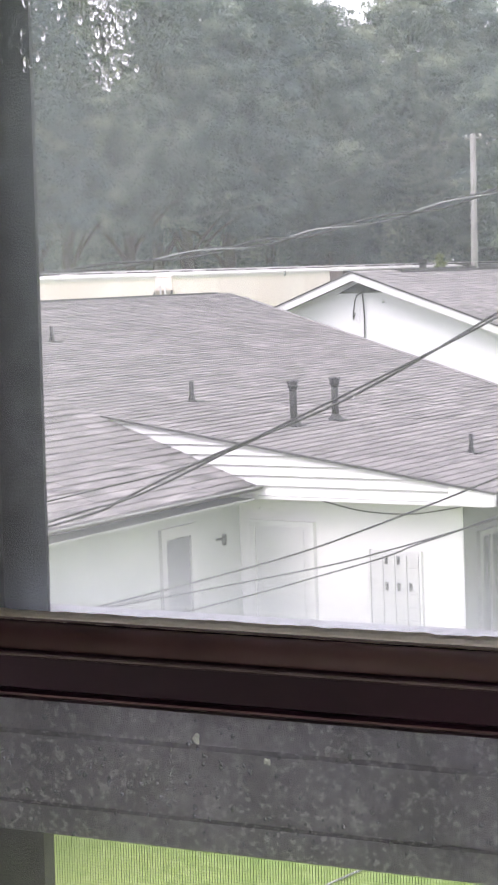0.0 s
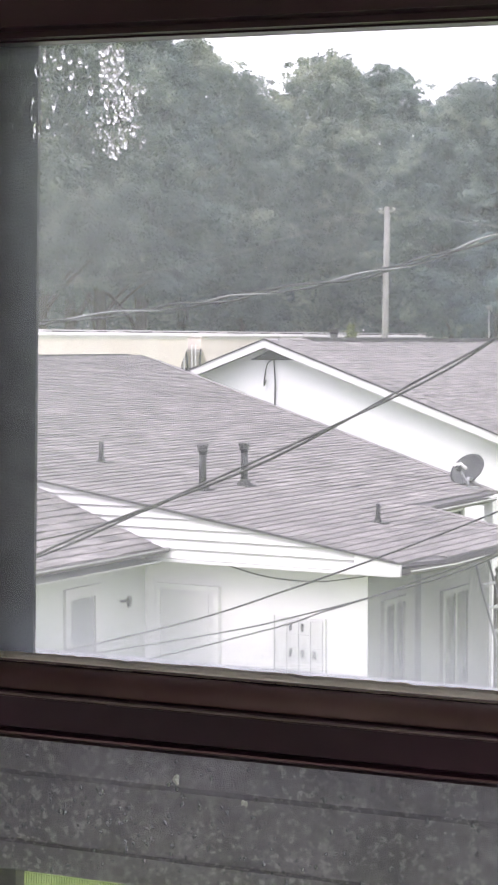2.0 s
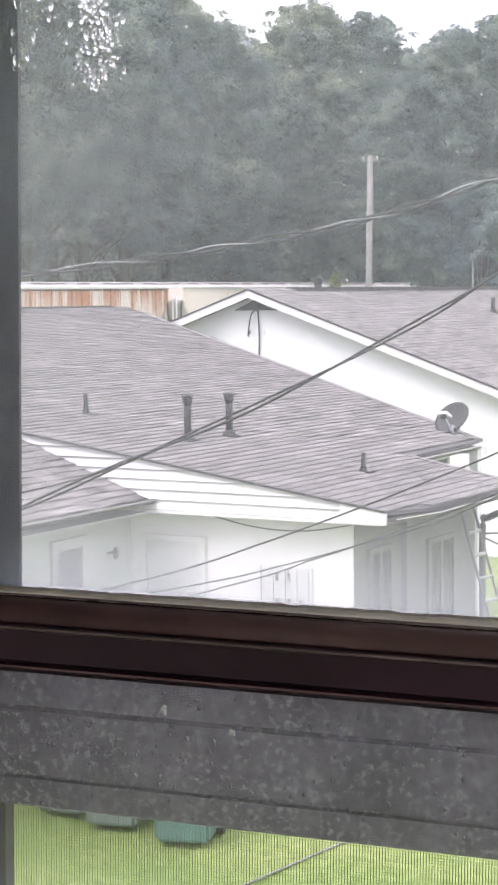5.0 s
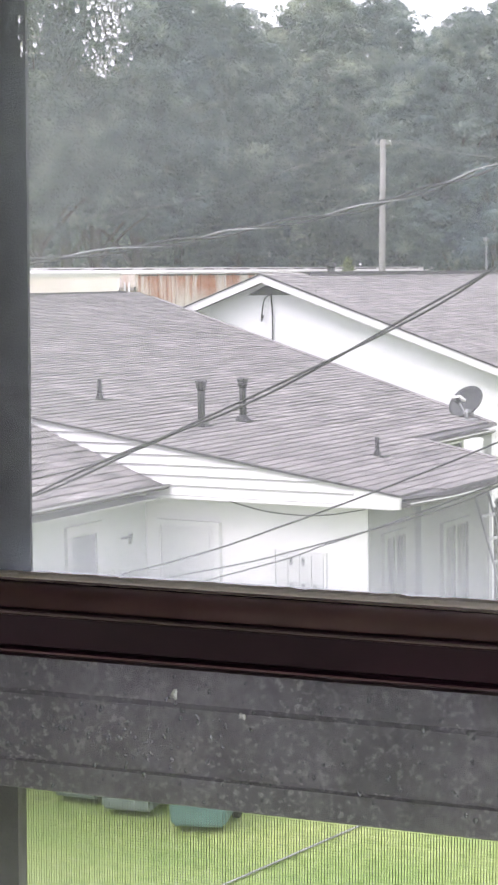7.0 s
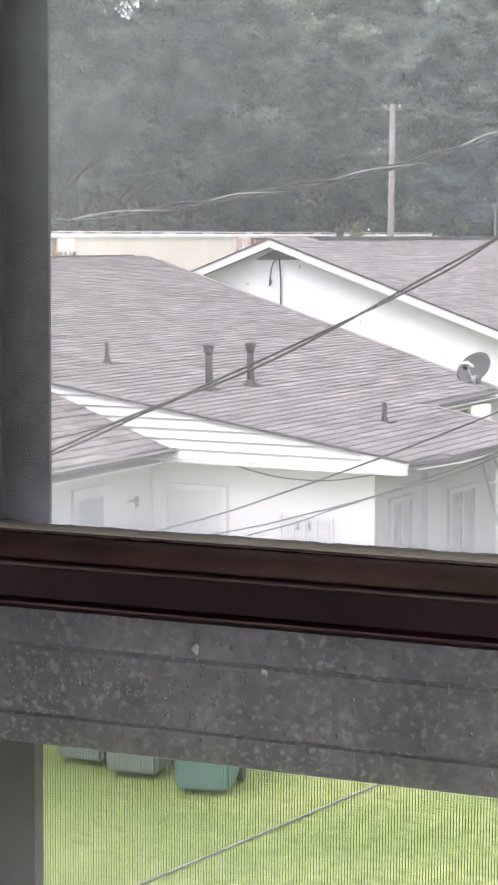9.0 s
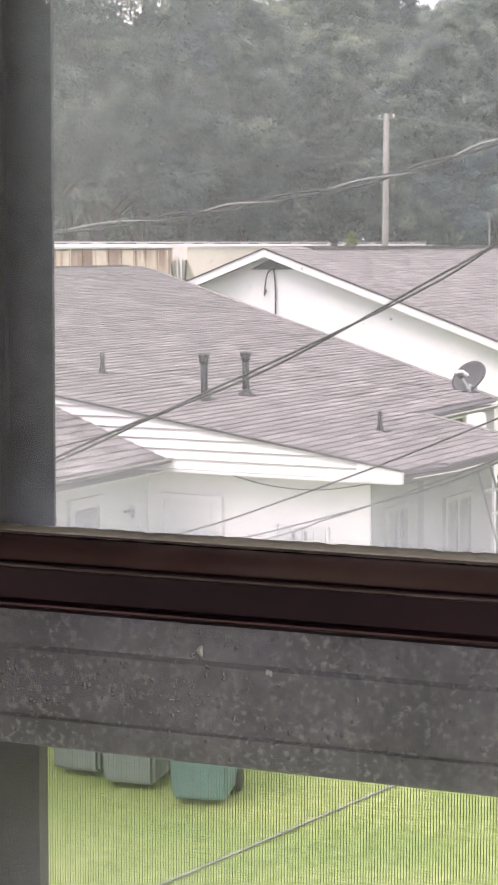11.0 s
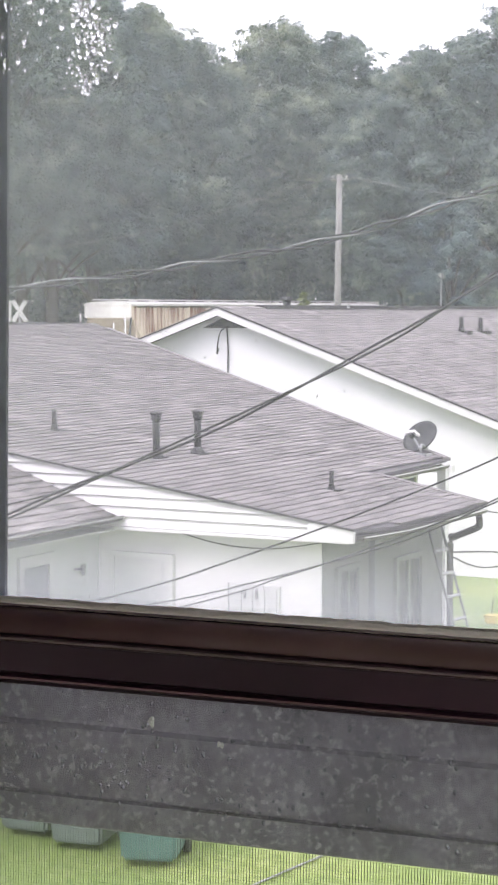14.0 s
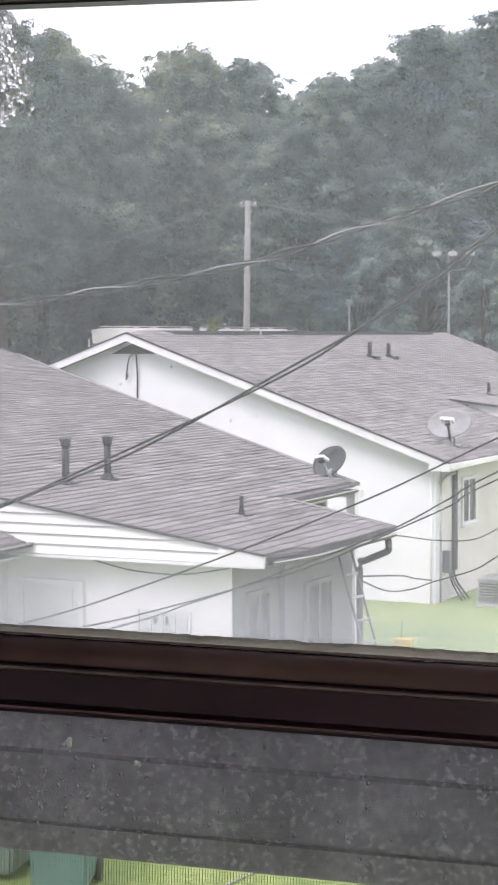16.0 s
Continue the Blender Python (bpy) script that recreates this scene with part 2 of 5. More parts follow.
def leafy(name, dark, light):
    m, n, l, b = shader(name, 0.65, 0, 0.25)
    geo = n.new("ShaderNodeNewGeometry")
    rp = n.new("ShaderNodeValToRGB")
    rp.color_ramp.elements[0].color, rp.color_ramp.elements[1].color = (*dark, 1), (*light, 1)
    l.new(geo.outputs["Random Per Island"], rp.inputs[0])
    info = n.new("ShaderNodeObjectInfo")
    tone = n.new("ShaderNodeValToRGB")
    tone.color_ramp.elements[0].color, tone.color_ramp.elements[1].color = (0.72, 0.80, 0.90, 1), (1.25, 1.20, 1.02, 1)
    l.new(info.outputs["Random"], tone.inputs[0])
    # Random bluish-dark and warm-pale patches imitate shaded and lit leaf clumps.
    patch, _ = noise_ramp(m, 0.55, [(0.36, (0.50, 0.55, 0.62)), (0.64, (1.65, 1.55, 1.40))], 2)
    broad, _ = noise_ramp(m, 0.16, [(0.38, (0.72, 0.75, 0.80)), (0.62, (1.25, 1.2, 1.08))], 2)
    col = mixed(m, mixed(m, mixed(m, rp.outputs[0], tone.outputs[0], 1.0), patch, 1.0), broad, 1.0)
    l.new(col, b.inputs["Base Color"])
    tr = n.new("ShaderNodeBsdfTranslucent")
    l.new(col, tr.inputs[0])
    mx = n.new("ShaderNodeMixShader")
    mx.inputs[0].default_value = 0.36
    l.new(b.outputs[0], mx.inputs[1])
    l.new(tr.outputs[0], mx.inputs[2])
    l.new(mx.outputs[0], n["Material Output"].inputs[0])
    return m


# Bluish, lightened leaf colours take in the haze over the trees.
M_LEAF = leafy("hazy_summer_foliage", (0.076, 0.110, 0.124), (0.210, 0.258, 0.256))
M_SHRUB = leafy("pale_weed_foliage", (0.09, 0.115, 0.055), (0.19, 0.225, 0.115))


def ground_material():
    m, n, l, b = shader("lawn_grass", 0.9, 0, 0.15)
    fine, h = noise_ramp(m, 9, [(0.3, (0.15, 0.215, 0.065)), (0.5, (0.25, 0.325, 0.115)), (0.75, (0.36, 0.43, 0.20))], 8)
    big, _ = noise_ramp(m, 0.6, [(0.35, (0.75, 0.85, 0.7)), (0.65, (1.1, 1.05, 1.0))], 4)
    l.new(mixed(m, fine, big, 1.0), b.inputs["Base Color"])
    bumped(m, h, 0.8, 0.05)
    return m


M_GRASS = ground_material()


def dirty_glass(name, film, low, high, base, bottom, left, top=0.0):
    """A clear pane under a greyish film; the film is thicker as fog along its lower edge and down one side."""
    m = bpy.data.materials.new(name)
    m.use_nodes = True
    n, l = m.node_tree.nodes, m.node_tree.links
    n.remove(n["Principled BSDF"])
    clear, gloss, haze = n.new("ShaderNodeBsdfTransparent"), n.new("ShaderNodeBsdfGlossy"), n.new("ShaderNodeBsdfTranslucent")
    clear.inputs[0].default_value = (0.965, 0.96, 0.965, 1)
    gloss.inputs["Roughness"].default_value = 0.02
    haze.inputs[0].default_value = (*film, 1)
    co, sep = n.new("ShaderNodeTexCoord"), n.new("ShaderNodeSeparateXYZ")
    l.new(co.outputs["Object"], sep.inputs[0])

    def span(src, a, b, top):
        r = n.new("ShaderNodeMapRange")
        r.interpolation_type = "SMOOTHSTEP"
        for s, v in zip(range(1, 5), (a, b, top, 0)):
            r.inputs[s].default_value = v
        l.new(src, r.inputs[0])
        return r.outputs[0]

    def add(a, b, op="ADD"):
        k = n.new("ShaderNodeMath")
        k.operation, k.use_clamp = op, op == "ADD"
        for s, v in enumerate((a, b)):
            if isinstance(v, (int, float)):
                k.inputs[s].default_value = v
            else:
                l.new(v, k.inputs[s])
        return k.outputs[0]

    cloud = n.new("ShaderNodeTexNoise")
    cloud.inputs["Scale"].default_value, cloud.inputs["Detail"].default_value = 14, 5
    l.new(co.outputs["Object"], cloud.inputs["Vector"])
    speck = n.new("ShaderNodeTexNoise")
    speck.inputs["Scale"].default_value, speck.inputs["Detail"].default_value = 420, 2
    l.new(co.outputs["Object"], speck.inputs["Vector"])
    mottle = n.new("ShaderNodeMapRange")
    for s, v in zip(range(1, 5), (0.35, 0.7, 0.88, 1.12)):
        mottle.inputs[s].default_value = v
    l.new(cloud.outputs[0], mottle.inputs[0])
    dots = n.new("ShaderNodeMapRange")
    for s, v in zip(range(1, 5), (0.62, 0.75, 0.0, 0.10)):
        dots.inputs[s].default_value = v
    l.new(speck.outputs[0], dots.inputs[0])
    total = add(add(add(base, span(sep.outputs[2], low, high, bottom)), span(sep.outputs[0], -0.145, -0.02, left)), mottle.outputs[0], "MULTIPLY")
    total = add(total, dots.outputs[0])
    if top:
        total = add(total, span(sep.outputs[2], 0.30, 0.10, top))
    veil, shine = n.new("ShaderNodeMixShader"), n.new("ShaderNodeMixShader")
    fres = n.new("ShaderNodeFresnel")
    fres.inputs[0].default_value = 1.45
    l.new(total, veil.inputs[0])
    l.new(clear.outputs[0], veil.inputs[1])
    l.new(haze.outputs[0], veil.inputs[2])
    l.new(fres.outputs[0], shine.inputs[0])
    l.new(veil.outputs[0], shine.inputs[1])
    l.new(gloss.outputs[0], shine.inputs[2])
    l.new(shine.outputs[0], n["Material Output"].inputs[0])
    return m


M_UPPERGLASS = dirty_glass("dusty_upper_glass", (0.80, 0.88, 0.97), -0.004, 0.03, 0.018, 0.06, 0.008, 0.065)
M_STORMGLASS = dirty_glass("misted_storm_glass", (0.885, 0.887, 0.875), -0.012, 0.050, 0.036, 0.185, 0.034)
M_LOWERGLASS = dirty_glass("dusty_lower_glass", (0.8, 0.8, 0.82), -0.20, -0.03, 0.105, 0.0, 0.0)


def clear_glass(name, rough, tint):
    m, n, l, b = shader(name, rough)
    b.inputs["Base Color"].default_value = (*tint, 1)
    b.inputs["Transmission Weight"].default_value = 1.0
    b.inputs["IOR"].default_value = 1.33
    return m


M_WATER = clear_glass("water_drop", 0.0, (1, 1, 1))
M_PANE = surface("dark_window_pane", (0.03, 0.035, 0.04), (0.06, 0.065, 0.07), 3, 0.15, 0, 0.2, 0.0, spec=0.25)


# ---- mesh helpers ----
def box(bm, x0, x1, y0, y1, z0, z1, m=None):
    v = [bm.verts.new(p) for p in ((x0, y0, z0), (x1, y0, z0), (x1, y1, z0), (x0, y1, z0), (x0, y0, z1), (x1, y0, z1), (x1, y1, z1), (x0, y1, z1))]
    if m:
        for w in v:
            w.co = m @ w.co
    for f in ((0, 3, 2, 1), (4, 5, 6, 7), (0, 1, 5, 4), (1, 2, 6, 5), (2, 3, 7, 6), (3, 0, 4, 7)):
        bm.faces.new([v[i] for i in f])
    return v


def prism(bm, points, along):
    """A polygon pushed along a vector."""
    a = [bm.verts.new(p) for p in points]
    b = [bm.verts.new(Vector(p) + Vector(along)) for p in points]
    n = len(a)
    bm.faces.new(a[::-1])
    bm.faces.new(b)
    for i in range(n):
        bm.faces.new((a[i], a[(i + 1) % n], b[(i + 1) % n], b[i]))


def smooth_line(points, steps):
    """A Catmull-Rom line through the points."""
    p = [Vector(q) for q in points]
    p = [2 * p[0] - p[1]] + p + [2 * p[-1] - p[-2]]
    out = []
    for i in range(1, len(p) - 2):
        for k in range(steps):
            t = k / steps
            out.append(0.5 * (2 * p[i] + (p[i + 1] - p[i - 1]) * t + (2 * p[i - 1] - 5 * p[i] + 4 * p[i + 1] - p[i + 2]) * t * t + (3 * p[i] - p[i - 1] - 3 * p[i + 1] + p[i + 2]) * t ** 3))
    return out + [p[-2]]


def tube(bm, points, radii, n=8):
    """A round bar along a line; radii: one number or one for each point."""
    pts = [Vector(p) for p in points]
    if isinstance(radii, (int, float)):
        radii = [radii] * len(pts)
    rings = []
    for i, p in enumerate(pts):
        d = (pts[min(i + 1, len(pts) - 1)] - pts[max(i - 1, 0)]).normalized()
        side = d.cross(Vector((0, 0, 1)) if abs(d.z) < 0.95 else Vector((1, 0, 0))).normalized()
        up = side.cross(d)
        rings.append([bm.verts.new(p + radii[i] * (math.cos(a) * side + math.sin(a) * up)) for a in (2 * math.pi * k / n for k in range(n))])
    for a, b in zip(rings, rings[1:]):
        for k in range(n):
            bm.faces.new((a[k], a[(k + 1) % n], b[(k + 1) % n], b[k])).smooth = True
    bm.faces.new(rings[0][::-1])
    bm.faces.new(rings[-1])


def mesh_of(bm, material, name):
    me = bpy.data.meshes.new(name)
    bmesh.ops.recalc_face_normals(bm, faces=bm.faces)
    bm.to_mesh(me)
    bm.free()
    me.materials.append(material)
    return me


def part(name, bm, material, parent, label=""):
    ob = new(name, mesh_of(bm, material, name))
    ob.parent = parent
    return tagged(ob, label)


def boxpart(name, dims, material, parent, label="", bevel=0.0):
    bm = bmesh.new()
    box(bm, *dims)
    if bevel:
        bmesh.ops.bevel(bm, geom=bm.edges[:], offset=bevel, segments=2, affect="EDGES", profile=0.6)
    return part(name, bm, material, parent, label)


def barpart(name, points, r, material, parent, label="", n=8):
    bm = bmesh.new()
    tube(bm, points, r, n)
    return part(name, bm, material, parent, label)


def thing(name, label, category, m=None, group="", kind=""):
    ob = new(name)
    ob.empty_display_size = 0.2
    if m:
        ob.matrix_world = m
    return tagged(ob, label, category, group, kind)


def soup(name, verts, faces, material, parent=None):
    me = bpy.data.meshes.new(name)
    me.from_pydata(verts, [], faces)
    me.materials.append(material)
    ob = new(name, me)
    ob.parent = parent
    return ob


# ---- ground ----
bm = bmesh.new()
bmesh.ops.create_grid(bm, x_segments=8, y_segments=8, size=2500)
ground = tagged(new("ground", mesh_of(bm, M_GRASS, "ground")), "flat green lawn running out to the trees", "lawn", kind="structure")
ground.location = (0, 0, GROUND)

# ---- the window and the room behind the camera ----
WIN = pose(0, 0, 0, 0, 0, 9.5) @ Matrix.Translation((-0.3, 0, 4.54)) @ pose(0, 0, 0, 0, 1.0, 0)
window = thing("window_1", "old dark brown window with misted dirty panes and grey outer frame", "window", WIN, kind="structure")


def profile_bar(name, prof, u0, u1, material, label=""):
    bm = bmesh.new()
    prism(bm, [(u0, y, z) for y, z in prof], (u1 - u0, 0, 0))
    return part(name, bm, material, window, label)


U0, U1 = -0.19, 0.72
profile_bar("meeting_rail", [(0.755, -0.037), (0.722, -0.037), (0.7195, -0.0352), (0.7168, -0.0340), (0.7168, -0.0330), (0.7195, -0.0318), (0.7158, -0.0300), (0.7158, -0.0160), (0.7128, -0.0152), (0.7124, -0.0138), (0.7132, -0.0130), (0.7245, -0.0122), (0.7245, -0.0030), (0.7285, -0.0030), (0.7285, -0.0012), (0.7325, -0.0012), (0.7325, -0.006), (0.755, -0.006)], U0, U1, M_BROWN, "dark brown moulded meeting rail")
# Thin pale strips stand in for glints along the moulding edges.
profile_bar("worn_edge", [(0.7150, -0.0150), (0.7120, -0.0147), (0.7115, -0.0141), (0.7120, -0.0135), (0.7150, -0.0131)], U0, U1, M_EDGEGLINT, "pale strip for the highlight on the bead's edge")
profile_bar("worn_edge", [(0.7300, -0.0012), (0.7268, -0.0012), (0.7268, -0.0004), (0.7300, -0.0002)], U0, U1, M_EDGEGLINT)
profile_bar("worn_edge", [(0.7200, -0.0337), (0.7164, -0.0337), (0.7164, -0.0328), (0.7200, -0.0328)], U0, U1, M_BEAD)
bead = profile_bar("bead", [(0.7258, -0.0122)] + [(0.7258 + 0.0100 * math.cos(a), -0.0122 + 0.0104 * math.sin(a)) for a in (math.pi * (1.0 - 0.5 * k / 16) for k in range(17))], U0, U1, M_BEAD, "rounded brown bead, lightened for its highlight")
for poly in bead.data.polygons:
    poly.use_smooth = abs(poly.normal.x) < 0.5
profile_bar("top_rail", [(0.755, 0.2932), (0.7285, 0.2905), (0.7285, 0.2915), (0.7225, 0.2915), (0.7225, 0.2945), (0.716, 0.2955), (0.716, 0.345), (0.755, 0.345)], U0, U1, M_BROWN)
bm = bmesh.new()
box(bm, -0.212, -0.19, 0.712, 0.76, -0.56, 0.345)
part("stile", bm, M_BROWN, window)
bm = bmesh.new()
box(bm, U1, U1 + 0.03, 0.712, 0.76, -0.56, 0.345)
part("stile", bm, M_BROWN, window)
profile_bar("bottom_rail", [(0.755, -0.56), (0.716, -0.56), (0.716, -0.505), (0.755, -0.505)], U0, U1, M_BROWN)
# a ragged line of dusty weatherstrip on top of the meeting rail
rng = random.Random(3)
verts, faces = [], []
STEP = 0.0006
for i in range(int((U1 - U0) / STEP)):
    u = U0 + i * STEP
    near_ = min(1.0, max(0.0, (u + 0.18) / 0.34))
    low = -0.0012 - 0.0008 * near_ + 0.0003 * noise.noise((u * 120, 5.3, 0))
    h = 0.0002 + 0.0010 * near_ + 0.0005 * noise.noise((u * 55, 0.3, 0)) + 0.0006 * noise.noise((u * 230, 0.7, 0)) + 0.0003 * noise.noise((u * 700, 1.7, 0))
    for k in range(5):
        a = math.pi * k / 6
        z = low + (h + 0.0016 - low) * math.sin(a) if k < 3 else h + 0.0016
        verts.append((u, 0.7318 - 0.0045 * math.cos(a) + 0.0005 * noise.noise((u * 300, 2.1, k)), z))
    if i:
        b = len(verts) - 10
        faces += [(b + k, b + k + 1, b + k + 6, b + k + 5) for k in range(4)]
tagged(soup("weatherstrip", verts, faces, M_FELT, window), "dusty fuzzy weatherstrip", kind="stuff")


def pane(name, z0, z1, material, label):
    bm = bmesh.new()
    box(bm, U0, U1, 0.745, 0.748, z0, z1)
    ob = part(name, bm, material, window, label)
    ob.visible_shadow = False
    return ob


pane("upper_pane", -0.006, 0.294, M_UPPERGLASS, "misted upper pane with raindrops")
storm = boxpart("storm_pane", (-0.155, U1, 0.768, 0.771, -0.03, 0.315), M_STORMGLASS, window, "misted outer storm pane")
storm.visible_shadow = False
pane("lower_pane", -0.505, -0.037, M_LOWERGLASS, "dusty lower pane")
# outer grey frame: jambs, stepped rail and the insect screen under it
bm = bmesh.new()
box(bm, -0.164, -0.1366, 0.765, 0.7675, -0.030, 0.34)
box(bm, -0.164, -0.1605, 0.761, 0.765, -0.030, 0.34)
part("outer_jamb", bm, M_JAMB, window, "dark grey aluminium outer jamb")
bm = bmesh.new()
box(bm, -0.26, -0.1625, 0.798, 0.808, -0.56, -0.035)
box(bm, -0.26, -0.191, 0.790, 0.798, -0.56, -0.035)
part("outer_jamb", bm, M_JAMB, window)
profile_bar("outer_rail", [(0.83, -0.015), (0.783, -0.015), (0.783, -0.069), (0.789, -0.0705), (0.786, -0.0725), (0.786, -0.1055), (0.794, -0.1065), (0.794, -0.109), (0.790, -0.1095), (0.790, -0.1232), (0.794, -0.1252), (0.83, -0.1252)], -0.185, U1, M_GREYFRAME, "dusty grey stepped outer rail")
profile_bar("outer_head", [(0.775, 0.315), (0.765, 0.315), (0.765, 0.34), (0.775, 0.34)], -0.1565, U1, M_GREYFRAME)
boxpart("casing", (-0.26, -0.17, 0.785, 0.795, -0.03, 0.36), M_CASING, window, "beige painted outer casing")
verts, faces = [], []


def strand(a, b, w):
    k = len(verts)
    d = (0, 0, w) if abs(a[0] - b[0]) > 1e-6 else (w, 0, 0)
    for p in (a, b):
        for s, y in ((-1, 0), (0, -w), (1, 0), (0, w)):
            verts.append((p[0] + s * d[0], p[1] + y, p[2] + s * d[2]))
    for i in range(4):
        faces.append((k + i, k + (i + 1) % 4, k + 4 + (i + 1) % 4, k + 4 + i))


PITCH = 0.0015
for i in range(int(0.85 / PITCH)):
    u = -0.1665 + i * PITCH
    strand((u, 0.815, -0.54), (u, 0.815, -0.1235), 0.00017)
for j in range(int(0.41 / PITCH)):
    v = -0.1258 - j * PITCH
    strand((-0.167, 0.8154, v), (U1, 0.8154, v), 0.00006)
tagged(soup("insect_screen", verts, faces, M_SCREEN, window), "fine dark insect screen mesh", kind="stuff")

# walls of the room
room = tagged(new("room_walls"), "plain plaster room walls round the window", "wall", kind="structure")
room.matrix_world = WIN
# Unseen gaps in right and back walls are added to light the room.
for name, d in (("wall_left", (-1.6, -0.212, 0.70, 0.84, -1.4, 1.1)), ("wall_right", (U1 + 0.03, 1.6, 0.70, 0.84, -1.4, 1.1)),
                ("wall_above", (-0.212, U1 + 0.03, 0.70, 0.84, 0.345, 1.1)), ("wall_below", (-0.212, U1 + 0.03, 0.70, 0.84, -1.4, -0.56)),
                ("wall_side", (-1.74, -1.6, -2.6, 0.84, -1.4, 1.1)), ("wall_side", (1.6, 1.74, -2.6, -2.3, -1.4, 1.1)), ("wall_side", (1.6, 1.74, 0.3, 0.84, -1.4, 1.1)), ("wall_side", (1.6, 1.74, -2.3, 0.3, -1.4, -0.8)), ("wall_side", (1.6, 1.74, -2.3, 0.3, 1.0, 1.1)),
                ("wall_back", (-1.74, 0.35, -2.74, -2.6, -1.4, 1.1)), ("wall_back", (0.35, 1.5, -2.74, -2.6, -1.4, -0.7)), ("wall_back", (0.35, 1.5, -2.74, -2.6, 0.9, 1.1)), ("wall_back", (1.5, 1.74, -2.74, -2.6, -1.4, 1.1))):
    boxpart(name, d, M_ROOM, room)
for d in ((-1.74, 1.74, 0.70, 0.835), (-1.74, 1.74, -2.735, -2.6), (-1.74, -1.6, -2.6, 0.70), (1.6, 1.74, -2.6, 0.70)):
    boxpart("lower_wall", (*d, -4.80, -1.5), M_ROOM, room, "plain lower storey wall")
for name, d, mt, lb in (("floor", (-1.74, 1.74, -2.74, 0.84, -1.5, -1.4), M_FLOORW, "dark wooden floor of the dim room"), ("ceiling", (-1.74, 1.74, -2.74, 0.84, 1.1, 1.2), M_ROOM, "plain plaster ceiling of the dim room")):
    bm = bmesh.new()
    box(bm, *d)
    ob = tagged(new(name, mesh_of(bm, mt, name)), lb, name, kind="structure")
    ob.matrix_world = WIN

# rain on the upper pane and flecks of paint and dust on the lower one
rng = random.Random(11)
drop_bm = bmesh.new()
bmesh.ops.create_icosphere(drop_bm, subdivisions=2, radius=1)
DROP_V = [v.co.copy() for v in drop_bm.verts]
DROP_F = [[v.index for v in f.verts] for f in drop_bm.faces]
drop_bm.free()
verts, faces = [], []


def drop(u, v, r, tall):
    b = len(verts)
    verts.extend((u + c.x * r * rng.uniform(0.8, 1.2), 0.7492 + c.y * r * 0.35, v + c.z * r * tall) for c in DROP_V)
    faces.extend([b + i for i in f] for f in DROP_F)


for cu, cv, su, sv, count in ((-0.090, 0.281, 0.004, 0.006, 80), (-0.0835, 0.266, 0.004, 0.006, 90), (-0.0835, 0.253, 0.004, 0.005, 60), (-0.087, 0.243, 0.003, 0.004, 30), (-0.096, 0.250, 0.003, 0.005, 20), (-0.120, 0.279, 0.012, 0.006, 40), (-0.125, 0.262, 0.012, 0.012, 26), (-0.142, 0.262, 0.006, 0.015, 22)):
    for _ in range(count):
        drop(rng.gauss(cu, su), min(rng.gauss(cv, sv), 0.291), 0.0003 + 0.0013 * rng.random() ** 2, rng.uniform(0.8, 2.2))
for _ in range(70):
    drop(rng.uniform(-0.15, 0.20), rng.uniform(0.05, 0.28), rng.uniform(0.0002, 0.0006), rng.uniform(1.0, 2.2))
tagged(soup("raindrops", verts, faces, M_WATER), "clear raindrops clinging to the window pane", "raindrops", kind="stuff").matrix_world = WIN
verts, faces = [], []


def fleck(u, v, r, y=0.7445, least=0.15):
    b, n = len(verts), 6
    for k in range(n):
        a, q = 2 * math.pi * k / n, r * rng.uniform(least, 1.3)
        verts.append((u + q * math.cos(a), y - 0.0002, v + 1.3 * q * math.sin(a)))
    verts.append((u, y - 0.0008, v))
    faces.extend((b + k, b + (k + 1) % n, b + n) for k in range(n))


for _ in range(50):
    fleck(-0.063 + rng.gauss(0, 0.0005), rng.uniform(-0.085, -0.042), rng.uniform(0.0002, 0.0006))
for _ in range(700):
    c = rng.random()
    u, v = rng.gauss(-0.09, 0.06) if c < 0.45 else rng.uniform(-0.18, 0.25), max(-0.106, rng.gauss(-0.078, 0.014)) if c < 0.6 else rng.uniform(-0.106, -0.04)
    fleck(u, v, 0.0003 + 0.0011 * rng.random() ** 2.2, least=0.5)
tagged(soup("dust_flecks", verts, faces, M_DUST), "dull flecks of dust on the window pane", "dust", kind="stuff").matrix_world = WIN
verts, faces = [], []
for u, v, r in ((-0.050, -0.055, 0.0022), (-0.0495, -0.0535, 0.0018), (-0.0493, -0.0560, 0.0017), (-0.016, -0.062, 0.0019), (-0.0148, -0.0626, 0.0016)):
    fleck(u, v, 0.75 * r, least=0.6)
tagged(soup("paint_flecks", verts, faces, M_FLECK), "two white paint flecks on the window pane", "paint", kind="stuff").matrix_world = WIN


